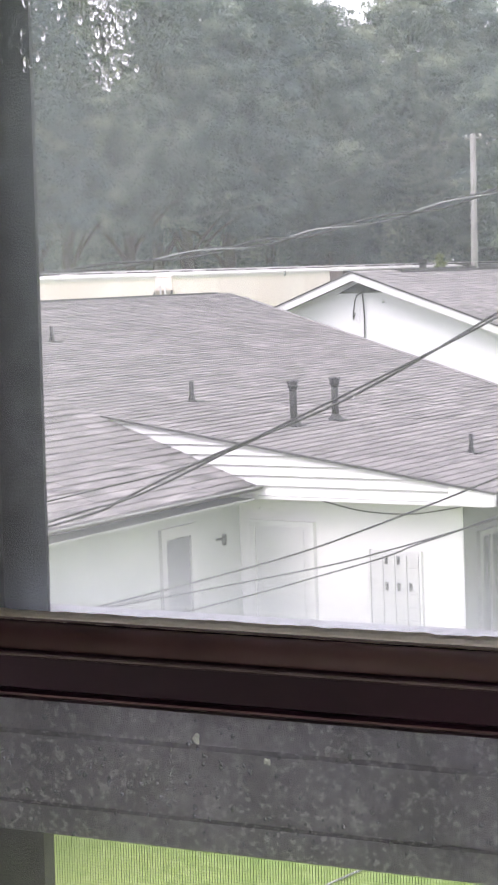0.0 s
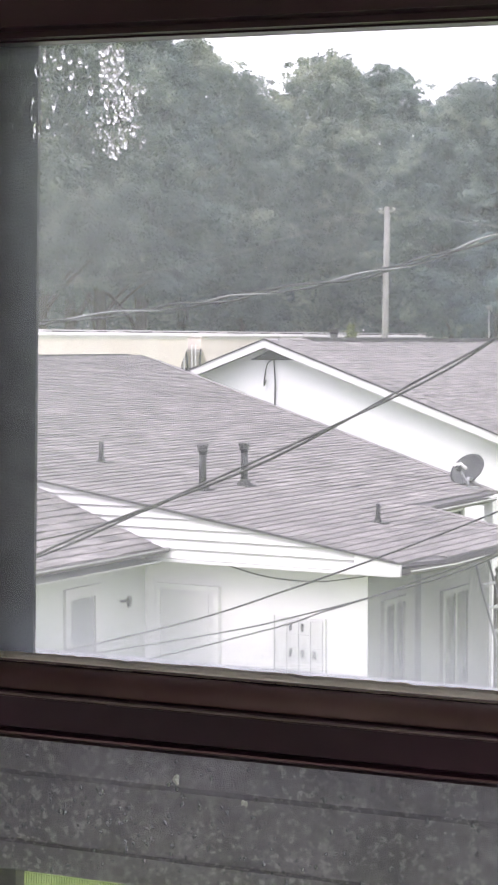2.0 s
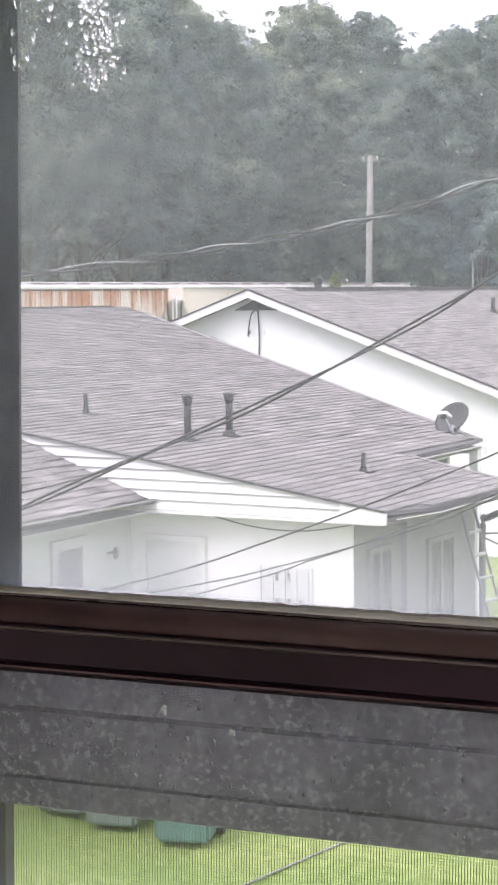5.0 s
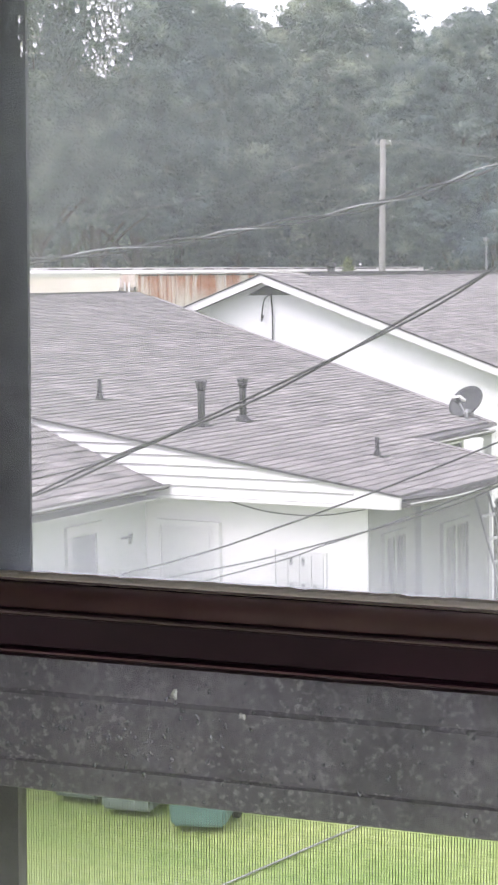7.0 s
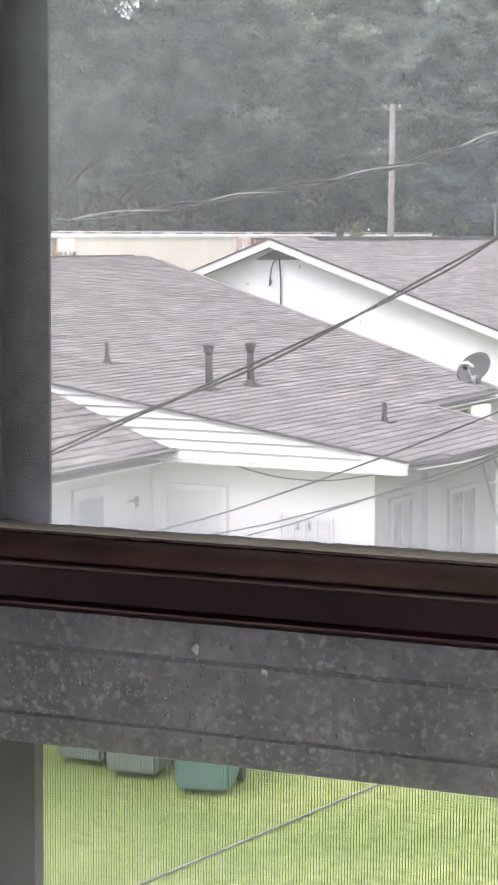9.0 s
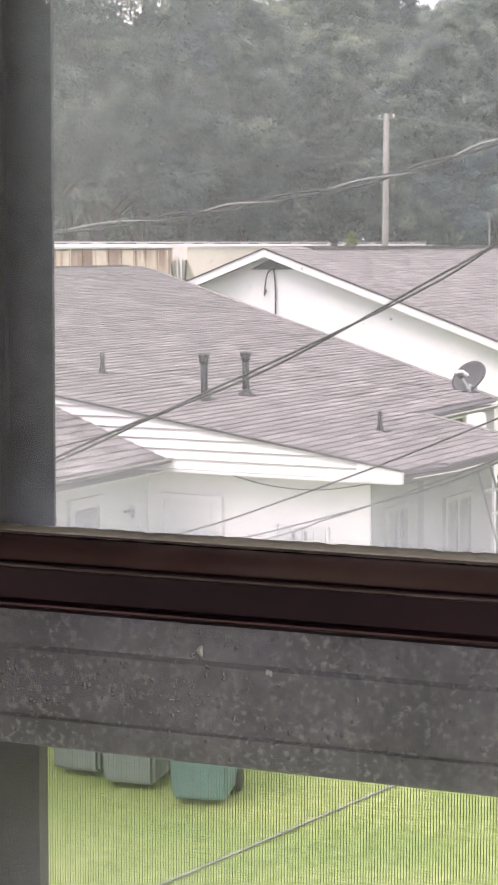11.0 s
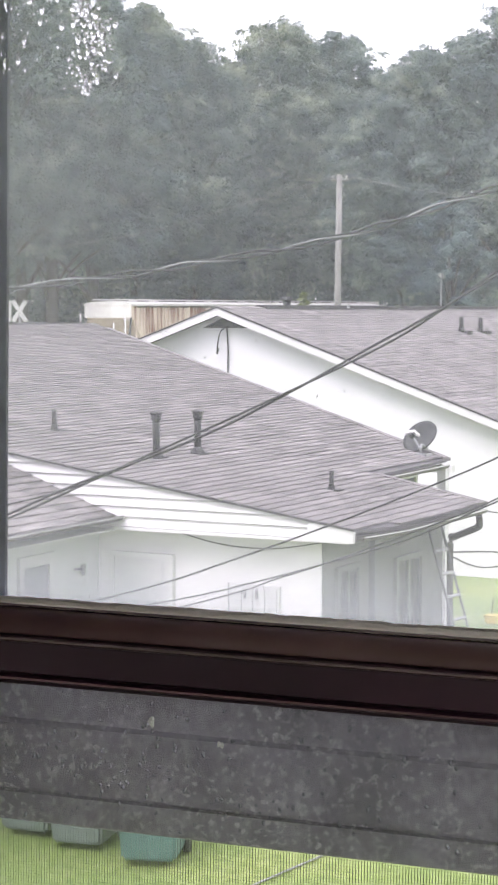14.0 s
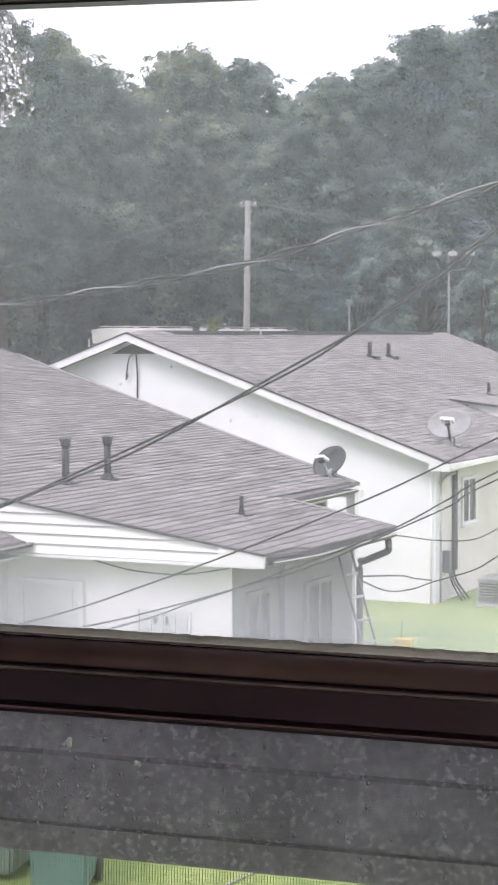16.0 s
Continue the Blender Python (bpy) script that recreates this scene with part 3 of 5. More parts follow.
# ---- houses ----
def shingles(parent, rows_at, u_end, slope, z_eave, x_eave, course=0.145, tab=0.34, seed=1, thick=0.015, pieces=None):
    """Courses of shingle tabs on a slope that climbs towards -x; rows_at(x) gives the y range of a course, u_end the last x."""
    r = random.Random(seed)
    verts, faces, loose = [], [], []
    c = math.cos(math.atan(slope))
    x = x_eave
    k = 0
    while x > u_end:
        y0, y1 = rows_at(x)
        y = y0 - r.uniform(0, tab)
        while y < y1:
            a, b = max(y, y0), min(y + tab * r.uniform(0.8, 1.25), y1)
            if b - a > 0.03:
                lift = thick * r.uniform(0.75, 1.4)
                drop_ = r.choice((0, 0, 0, 0.006, 0.012))
                xa, xb = x + drop_, x - course * c * 1.06
                za, zb = z_eave + (x_eave - xa) * slope, z_eave + (x_eave - xb) * slope
                if pieces and pieces(x, b):
                    loose.append((xa, a + 0.002, za, b - a - 0.004))
                    y = b
                    continue
                n = len(verts)
                verts += [(xa, a + 0.002, za + lift), (xa, b - 0.002, za + lift), (xb, b - 0.002, zb + 0.002), (xb, a + 0.002, zb + 0.002), (xa, a + 0.002, za), (xa, b - 0.002, za)]
                faces += [(n, n + 1, n + 2, n + 3), (n + 4, n + 5, n + 1, n), (n + 4, n, n + 3), (n + 5, n + 2, n + 1)]
            y = b
        x -= course * c
        k += 1
    if loose:
        run, rise = course * c * 1.06, course * c * 1.06 * slope
        unit = bpy.data.meshes.new("shingle")
        unit.from_pydata([(0, 0, thick), (0, 1, thick), (-run, 1, rise + 0.002), (-run, 0, rise + 0.002), (0, 0, 0), (0, 1, 0)], [], [(0, 1, 2, 3), (4, 5, 1, 0), (4, 0, 3), (5, 2, 1)])
        unit.materials.append(M_SHINGLE)
        for x, y, z, w in loose:
            ob = new("shingle", unit)
            ob.parent = parent
            ob.location, ob.scale = (x, y, z), (1, w, 1)
    return tagged(soup("shingles", verts, faces, M_SHINGLE, parent), "weathered grey asphalt shingles", kind="stuff")


def slab(name, pts, thick, material, parent, label=""):
    bm = bmesh.new()
    prism(bm, [(x, y, z - thick) for x, y, z in pts], (0, 0, thick))
    return part(name, bm, material, parent, label)


def framed_window(parent, face, at, width, bottom, top, proud, panes=2, frame_mat=None):
    """A window on a wall: face 'x' looks along +x, face 'y' along -y; at: its centre along the wall."""
    fm = frame_mat or M_TRIM

    def d(a0, a1, p0, p1, z0, z1):
        return (proud + p0, proud + p1, at + a0, at + a1, z0, z1) if face == "x" else (at + a0, at + a1, proud - p1, proud - p0, z0, z1)

    h = width / 2
    w = boxpart("window", d(-h, h, -0.02, 0.012, bottom, top), M_PANE, parent, "dark window pane in white frame")
    for a0, a1, z0, z1 in ((-h - 0.06, -h, bottom - 0.06, top + 0.06), (h, h + 0.06, bottom - 0.06, top + 0.06), (-h, h, top, top + 0.06), (-h, h, bottom - 0.06, bottom)):
        boxpart("frame", d(a0, a1, -0.02, 0.045, z0, z1), fm, w)
    boxpart("sill", d(-h - 0.09, h + 0.09, -0.02, 0.09, bottom - 0.10, bottom - 0.06), fm, w)
    for k in range(1, panes):
        c = -h + width * k / panes
        boxpart("mullion", d(c - 0.02, c + 0.02, 0.0, 0.035, bottom, top), fm, w)
    return w


def vent_pipe(x, y, z, top, r, capped, label):
    t = thing("vent_pipe", label, "vent pipe", Matrix.Translation((x, y, z)), "roof vents")
    h = top - z
    bm = bmesh.new()
    tube(bm, [(0, 0, -0.06), (0, 0, h)], r, 14)
    part("pipe", bm, M_PIPE, t)
    bm = bmesh.new()
    tube(bm, [(0, 0, -0.05), (0, 0, 0.02), (0, 0, 0.07), (0, 0, 0.085)], [r * f for f in ((2.6, 2.3, 1.25, 1.1) if capped else (1.9, 1.7, 1.2, 1.1))], 14)
    part("flashing", bm, M_PIPE, t)
    boxpart("base_plate", (-r * 2.4, r * (2.4 if capped else 4.2), -r * 2.4, r * (2.4 if capped else 3.2), -0.045 if capped else -0.10, 0.014), M_PIPE, t)
    if capped:
        bm = bmesh.new()
        tube(bm, [(0, 0, h + q) for q in (-0.10, -0.075, -0.060, -0.045, -0.005, 0.015)], [r * f for f in (1.02, 1.06, 1.50, 1.30, 1.55, 1.35)], 14)
        for k in range(4):
            a = math.pi * (0.25 + 0.5 * k)
            tube(bm, [(1.35 * r * math.cos(a), 1.35 * r * math.sin(a), h), (1.45 * r * math.cos(a), 1.45 * r * math.sin(a), h + 0.022)], [r * 0.3, r * 0.22], 6)
        part("cap", bm, M_PIPE, t, "flared vent cap")
    return t


# near house: low shingled roof, white gable with lap siding, lower grey porch side
near = thing("house", "single-storey white house with low grey shingle roof and lap-sided gable", "house", group="houses")
S = 0.1492
zr = lambda x: 2.48 - S * (x + 7.72)
XE = -7.56
poly = [(-7.73, 16.46), (XE - 0.02, 17.2), (XE, 19.66), (-9.14, 20.09), (-9.21, 22.56), (-20.24, 31.25), (-20.9, 31.2), (-20.85, 16.46)]
slab("roof", [(x, y, zr(x) - 0.012) for x, y in poly], 0.035, M_DECK, near, "low-pitched grey shingle roof")
slab("roof", [(-20.86, 16.36, zr(-20.85) - 0.012), (-20.9, 31.2, zr(-20.85) - 0.012), (-28, 26.0, 2.9), (-28, 16.36, 2.9)], 0.10, M_DECK, near)


def near_rows(x):
    y1 = 19.66 + (20.09 - 19.66) * (x - XE) / (-9.14 - XE) if x > -9.16 else 22.56 + (x + 9.21) * (31.25 - 22.56) / (-20.24 + 9.21)
    return 16.39 + max(0.0, x + 7.70) * 6, y1


shingles(near, near_rows, -20.85, S, zr(XE), XE, seed=2, pieces=lambda x, y: x > -11.6 and y < 19.2)
bm = bmesh.new()
box(bm, -20.98, -20.78, 16.4, 31.15, zr(-20.85) - 0.02, zr(-20.85) + 0.035)
part("ridge_cap", bm, M_CAP, near, "dark ridge cap shingles")
for a, b in (((-9.21, 22.56), (-20.24, 31.25)), ((XE, 19.66), (-9.14, 20.09))):
    d = Vector((b[0] - a[0], b[1] - a[1], 0)).normalized() * 0.06
    o = Vector((-d.y, d.x, 0))
    bm = bmesh.new()
    prism(bm, [(a[0] + o.x, a[1] + o.y, zr(a[0] + o.x) - 0.03), (b[0] + o.x, b[1] + o.y, zr(b[0] + o.x) - 0.03), (b[0] - o.x, b[1] - o.y, zr(b[0] - o.x) - 0.03), (a[0] - o.x, a[1] - o.y, zr(a[0] - o.x) - 0.03)], (0, 0, 0.048))
    part("edge_shingles", bm, M_SHINGLE, near)
# dark shingle edge along the front rake, and the boards under it
bm = bmesh.new()
prism(bm, [(-7.70, 16.372, zr(-7.70) - 0.012), (-7.70, 16.372, zr(-7.70) + 0.012), (-13.35, 16.372, zr(-13.35) + 0.012), (-13.35, 16.372, zr(-13.35) - 0.012)], (0, 0.035, 0))
part("rake_edge", bm, M_CAP, near, "dark shingle edge on the rake")
EAVE = 2.36
for k in range(9):
    z0, z1 = EAVE + 0.108 * k, EAVE + 0.108 * (k + 1)
    tip = lambda z: min(-7.82, (2.464 - z) / S - 7.72)
    x0, x1 = -13.3, min(-7.82, tip(z1))
    left = lambda z: -10.6 - (z - 2.40) / 0.354
    a0, a1 = left(z0) - 0.7, left(z1) - 0.7
    pts = [(max(a0, -13.3), 16.43, z0), (tip(z0), 16.43, z0), (tip(z1), 16.445, z1), (max(a1, -13.3), 16.445, z1)]
    if pts[2][0] - pts[3][0] < 0.05:
        break
    bm = bmesh.new()
    prism(bm, [(p[0], p[1] - (0.020 if i < 2 else 0.0), p[2] + (0.009 if i < 2 else 0)) for i, p in enumerate(pts)], (0, 0.05, 0))
    part("siding_board", bm, M_SIDING, near)
boxpart("gable_skirt", (-10.75, -7.78, 16.40, 16.82, EAVE - 0.03, EAVE + 0.004), M_TRIM, near)
boxpart("gable_backing", (-13.0, -7.8, 16.50, 16.60, EAVE, 2.42), M_TRIM, near)
bm = bmesh.new()
prism(bm, [(-7.9, 16.48, EAVE), (-7.9, 16.48, zr(-7.9) - 0.1), (-13.3, 16.48, zr(-13.3) - 0.1), (-13.3, 16.48, EAVE)], (0, 0.08, 0))
part("gable_wall", bm, M_TRIM, near)
bm = bmesh.new()
prism(bm, [(-8.22, 16.388, EAVE - 0.02), (-7.71, 16.388, EAVE - 0.02), (-7.71, 16.388, zr(-7.71) - 0.014), (-8.22, 16.388, zr(-8.22) - 0.014)], (0, 0.05, 0))
part("corner_board", bm, M_TRIM, near, "white rake return board")
boxpart("wall", (-13.4, -8.25, 16.75, 16.95, GROUND, EAVE), M_WALL, near, "white painted block wall")
boxpart("wall", (-8.44, -8.24, 16.77, 20.05, GROUND, EAVE + 0.05), M_WALL_SHADE, near, "side wall coloured grey for shade")
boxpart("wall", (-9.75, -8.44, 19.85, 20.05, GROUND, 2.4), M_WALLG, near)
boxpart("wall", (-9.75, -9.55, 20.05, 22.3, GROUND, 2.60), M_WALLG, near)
boxpart("wall", (-20.0, -9.75, 22.1, 22.3, GROUND, 2.55), M_WALL, near)
boxpart("wall", (-27.5, -27.3, 16.95, 26, GROUND, 2.8), M_WALL, near)
boxpart("soffit", (-8.24, -7.74, 16.44, 19.66, 2.335, 2.36), M_WALL_SHADE, near)
# white gutters
for a, b, z in (((-7.69, 16.43), (-7.545, 17.2), 2.40), ((-7.545, 17.2), (-7.54, 19.5), 2.40), ((-9.14, 20.12), (-9.17, 22.35), 2.635)):
    bm = bmesh.new()
    ya, yb = a[1], b[1]
    prism(bm, [(a[0] - 0.03, ya, z - 0.045), (a[0] + 0.05, ya, z - 0.045), (a[0] + 0.085, ya, z - 0.02), (a[0] + 0.085, ya, z + 0.012), (a[0] + 0.07, ya, z + 0.012), (a[0] + 0.068, ya, z - 0.02), (a[0] + 0.04, ya, z - 0.035), (a[0] - 0.02, ya, z - 0.035), (a[0] - 0.02, ya, z + 0.012), (a[0] - 0.03, ya, z + 0.012)], (b[0] - a[0], yb - ya, 0))
    g = part("gutter", bm, M_GUTTERD, near, "dark gutter with pale lip")
    bm = bmesh.new()
    prism(bm, [(a[0] + 0.074, ya, z), (a[0] + 0.090, ya, z), (a[0] + 0.090, ya, z + 0.009), (a[0] + 0.074, ya, z + 0.009)], (b[0] - a[0], yb - ya, 0))
    part("lip", bm, M_GUTTER, g, "white gutter lip")
barpart("downspout", smooth_line([(-7.52, 19.38, 2.34), (-7.53, 19.42, 2.22), (-7.64, 19.52, 2.16), (-7.98, 19.80, 2.02), (-8.08, 19.9, 1.92), (-8.1, 19.95, 1.0), (-8.1, 19.95, GROUND)], 4), 0.042, M_GUTTERD, near, "brown downspout with a bend", 8)
# door with a white frame on the gable wall, and a small panel board of boxes
door = boxpart("door", (-10.76, -10.08, 16.70, 16.76, GROUND, 1.985), M_DOOR, near, "off-white panelled door")
for k in range(6):
    boxpart("door_panel", (-10.70, -10.14, 16.688, 16.70, GROUND + 0.12 + 0.335 * k, GROUND + 0.40 + 0.335 * k), M_DOOR, door)
for d in ((-10.83, -10.77, 16.68, 16.76, GROUND, 2.05), (-10.07, -10.01, 16.68, 16.76, GROUND, 2.05), (-10.77, -10.07, 16.68, 16.76, 1.99, 2.05)):
    boxpart("door_frame", d, M_TRIM, near)
mail = thing("mailbox_panel", "white wall-mounted panel of small mailboxes with dark slots", "mailbox", group="")
board = boxpart("panel", (-9.33, -8.74, 16.725, 16.75, 0.75, 1.78), M_DOOR, mail)
for d in ((-9.36, -9.33, 16.70, 16.75, 0.74, 1.79), (-8.74, -8.715, 16.70, 16.75, 0.74, 1.79)):
    boxpart("edge", d, M_TRIM, mail)
for i in range(4):
    for j in range(7):
        b = boxpart("mailbox", (-9.31 + 0.142 * i, -9.31 + 0.142 * i + 0.13, 16.708, 16.725, 0.78 + 0.14 * j, 0.78 + 0.14 * j + 0.128), M_DOOR, mail)
        if j in (4, 6) and i in (1, 2) or (j == 4 and i == 3):
            boxpart("slot", (-9.31 + 0.142 * i + 0.02, -9.31 + 0.142 * i + 0.055, 16.70, 16.708, 0.78 + 0.14 * j + 0.02, 0.78 + 0.14 * j + 0.11), M_PIPE, b, "dark keyhole slot")
framed_window(near, "x", 17.35, 0.46, 0.8, 1.92, -8.24, 2, M_WALL_SHADE)
framed_window(near, "x", 18.98, 0.66, 0.75, 1.84, -8.24, 2, M_WALL_SHADE)
framed_window(near, "x", 21.6, 1.2, 1.6, 2.47, -9.55, 2)
boxpart("post", (-8.24, -8.17, 17.93, 18.0, GROUND, 2.336), M_DARKDOOR, near, "grey downpipe boxing")
for x, y in ((-9.2, 22.4),):
    boxpart("post", (x - 0.06, x + 0.06, y - 0.06, y + 0.06, GROUND, 2.6), M_TRIM, near)
boxpart("beam", (-9.6, -9.1, 22.45, 22.58, 2.52, 2.62), M_TRIM, near)

cable_ob = barpart("wall_cable", smooth_line([(-9.95, 16.71, 2.30), (-9.4, 16.70, 2.20), (-8.8, 16.70, 2.19), (-8.25, 16.71, 2.28)], 5), 0.008, M_GUTTERD, near, "thin cable under the soffit", 6)
# left wing with its own steeper roof
wing = thing("house_wing", "low grey-walled wing with steeper grey shingle roof and white gutter", "house", group="houses")
Z2, X2 = 2.475, -10.55
slab("roof", [(X2, 4.5, Z2 - 0.012), (X2, 16.42, Z2 - 0.012), (-13.3, 16.42, Z2 + 2.75 * 0.354 - 0.012), (-13.3, 4.5, Z2 + 2.75 * 0.354 - 0.012)], 0.05, M_DECK, wing)
slab("roof", [(-13.3, 4.5, Z2 + 2.75 * 0.354 - 0.012), (-13.3, 16.42, Z2 + 2.75 * 0.354 - 0.012), (-18, 16.42, 1.75), (-18, 4.5, 1.75)], 0.08, M_DECK, wing)
shingles(wing, lambda x: (4.5, 16.40), -13.3, 0.354, Z2, X2, seed=5)
bm = bmesh.new()
prism(bm, [(X2 + a, 4.5, Z2 + b) for a, b in ((-0.02, -0.05), (0.06, -0.045), (0.09, -0.01), (0.09, 0.01), (0.075, 0.01), (0.07, -0.02), (-0.02, -0.03))], (0, 11.93, 0))
g = part("gutter", bm, M_GUTTERD, wing, "gutter with white lip")
boxpart("lip", (X2 + 0.072, X2 + 0.10, 4.5, 16.45, 2.465, 2.481), M_LIP, g, "white gutter lip")
boxpart("wall", (-11.2, -11.0, 4.6, 16.75, GROUND, 2.36), M_WALLG, wing, "pale grey wall")
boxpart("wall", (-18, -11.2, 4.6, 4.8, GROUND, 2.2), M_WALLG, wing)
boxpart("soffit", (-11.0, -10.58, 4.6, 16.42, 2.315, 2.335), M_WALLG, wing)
ldoor = boxpart("door", (-11.01, -10.975, 15.28, 15.72, GROUND, 2.0), M_DARKDOOR, wing, "grey side door")
for d in ((-11.01, -10.955, 15.19, 15.27, GROUND, 2.13), (-11.01, -10.955, 15.73, 15.84, GROUND, 2.13), (-11.01, -10.955, 15.27, 15.73, 2.01, 2.13)):
    boxpart("door_frame", d, M_DOORFRAME, wing)
barpart("wall_cable", smooth_line([(-10.985, 11.5, 1.62), (-10.98, 13.5, 1.52), (-10.985, 15.15, 1.45)], 5), 0.008, M_GUTTERD, wing, "thin cable along the wall", 6)
lamp = thing("wall_lamp", "small dark wall lamp beside the side door", "lamp")
barpart("arm", [(-10.99, 16.25, 1.88), (-10.88, 16.25, 1.90)], 0.016, M_PIPE, lamp)
bm = bmesh.new()
tube(bm, [(-10.88, 16.25, 1.82), (-10.88, 16.25, 1.86), (-10.88, 16.25, 1.93), (-10.88, 16.25, 1.95)], [0.016, 0.030, 0.030, 0.012], 10)
part("shade", bm, M_PIPE, lamp)

for x, y, top, r, cap, lb in ((-12.7, 18.37, 3.48, 0.030, False, "thin dark vent pipe standing on the shingle roof"), (-11.02, 18.02, 3.49, 0.044, True, "dark vent pipe with flared cap on the shingle roof"),
                              (-10.96, 18.89, 3.47, 0.044, True, "dark vent pipe with flared cap on the shingle roof"), (-8.91, 18.37, 2.88, 0.026, False, "thin dark vent pipe standing on the shingle roof"),
                              (-17.14, 21.18, 4.12, 0.03, False, "thin dark vent pipe standing on the shingle roof")):
    vent_pipe(x, y, zr(x), top, r, cap, lb)

# far house: white stucco gable, 4-in-12 roof
far = thing("house", "white stucco house with grey shingle gable roof behind the nearer one", "house", group="houses")
FS, FZ, FX, RX = 0.3563, 2.45, -10.50, -17.0
fz = lambda x: FZ + FS * (FX - x)
RZ = fz(RX)
slab("roof", [(FX, 30.12, FZ - 0.012), (FX, 48.6, FZ - 0.012), (RX, 48.6, RZ - 0.012), (RX, 30.12, RZ - 0.012)], 0.09, M_DECK, far)
slab("roof", [(RX, 30.12, RZ - 0.012), (RX, 48.6, RZ - 0.012), (2 * RX - FX, 48.6, FZ - 0.012), (2 * RX - FX, 30.12, FZ - 0.012)], 0.09, M_DECK, far)
shingles(far, lambda x: (30.10, 48.6), RX, FS, FZ, FX, seed=7, thick=0.010)
boxpart("ridge_cap", (RX - 0.13, RX + 0.13, 31.9, 47.0, RZ - 0.03, RZ + 0.045), M_CAP, far, "dark ridge cap shingles")
for sgn in (1, -1):
    bm = bmesh.new()
    xa = RX + sgn * (FX - RX)
    prism(bm, [(xa, 30.09, FZ - 0.155), (xa, 30.09, FZ - 0.01), (RX, 30.09, RZ - 0.01), (RX, 30.09, RZ - 0.155)], (0, 0.035, 0))
    part("bargeboard", bm, M_TRIM, far, "white bargeboard")
    bm = bmesh.new()
    prism(bm, [(xa, 30.07, FZ - 0.012), (xa, 30.07, FZ + 0.02), (RX, 30.07, RZ + 0.02), (RX, 30.07, RZ - 0.012)], (0, 0.06, 0))
    part("shingle_edge", bm, M_CAP, far)
bm = bmesh.new()
prism(bm, [(-10.9, 30.49, GROUND), (-10.9, 30.49, fz(-10.9) - 0.1), (RX, 30.49, RZ - 0.1), (2 * RX + 10.9, 30.49, fz(-10.9) - 0.1), (2 * RX + 10.9, 30.49, GROUND)], (0, 0.2, 0))
part("gable_wall", bm, M_STUCCO, far, "smooth white stucco gable")
boxpart("wall", (-11.1, -10.9, 30.69, 48.3, GROUND, FZ), M_CREAMWALL, far, "cream-grey side wall")
boxpart("wall", (-23.1, -22.9, 30.69, 48.3, GROUND, FZ), M_WALL, far)
boxpart("wall", (-22.9, -11.1, 48.1, 48.3, GROUND, FZ), M_WALL, far)
boxpart("eave_return", (-10.88, -10.48, 30.08, 30.5, FZ - 0.145, FZ - 0.03), M_TRIM, far, "white boxed eave return")
bm = bmesh.new()
prism(bm, [(RX - 0.52, 30.46, RZ - 0.40), (RX + 0.52, 30.46, RZ - 0.40), (RX, 30.46, RZ - 0.17)], (0, 0.025, 0))
v = part("gable_vent", bm, M_PIPE, far, "dark triangular louvred gable vent")
for k in range(3):
    boxpart("slat", (RX - 0.42 + 0.11 * k, RX + 0.42 - 0.11 * k, 30.44, 30.46, RZ - 0.385 + 0.055 * k, RZ - 0.365 + 0.055 * k), M_GUTTERD, v)
boxpart("gutter", (FX - 0.02, FX + 0.09, 30.12, 48.6, FZ - 0.10, FZ - 0.015), M_GUTTER, far, "white gutter")
framed_window(far, "x", 32.3, 0.72, 1.22, 2.0, -10.9, 2)
framed_window(far, "x", 36.2, 0.9, 1.1, 2.0, -10.9, 2)
# small cross gable further along the far house
gz = lambda x: 3.335 - 0.115 * (x + 12.95)
bm = bmesh.new()
prism(bm, [(-13.05, 37.1, gz(-13.05) - 0.04), (-13.05, 37.1, gz(-13.05)), (-8.2, 37.1, gz(-8.2)), (-8.2, 37.1, gz(-8.2) - 0.04)], (0, 6.0, 0))
part("side_roof", bm, M_SHINGLE, far)
bm = bmesh.new()
prism(bm, [(-13.02, 37.05, gz(-13.02) - 0.045), (-13.02, 37.05, gz(-13.02) + 0.005), (-8.2, 37.05, gz(-8.2) + 0.005), (-8.2, 37.05, gz(-8.2) - 0.045)], (0, 0.05, 0))
part("side_rake", bm, M_CAP, far, "dark shingle edge of the cross gable")
bm = bmesh.new()
prism(bm, [(-12.9, 37.2, 2.40), (-12.9, 37.2, gz(-12.9) - 0.045), (-8.6, 37.2, gz(-8.6) - 0.045), (-8.6, 37.2, 2.10)], (0, 0.1, 0))
part("side_gable", bm, M_SIDING, far, "white boarded small gable")
boxpart("wall", (-10.9, -8.9, 37.3, 43.3, GROUND, 2.1), M_WALL, far)
for x, y, top, r in ((-15.47, 38.8, 4.55, 0.05), (-15.43, 39.9, 4.53, 0.05), (-12.97, 39.94, 3.62, 0.04)):
    vent_pipe(x, y, fz(x), top, r, False, "short dark vent pipe on the far shingle roof")
vent_pipe(-18.99, 36.9, fz(2 * RX + 18.99), 5.0, 0.085, True, "dark mushroom vent beyond the far roof ridge")

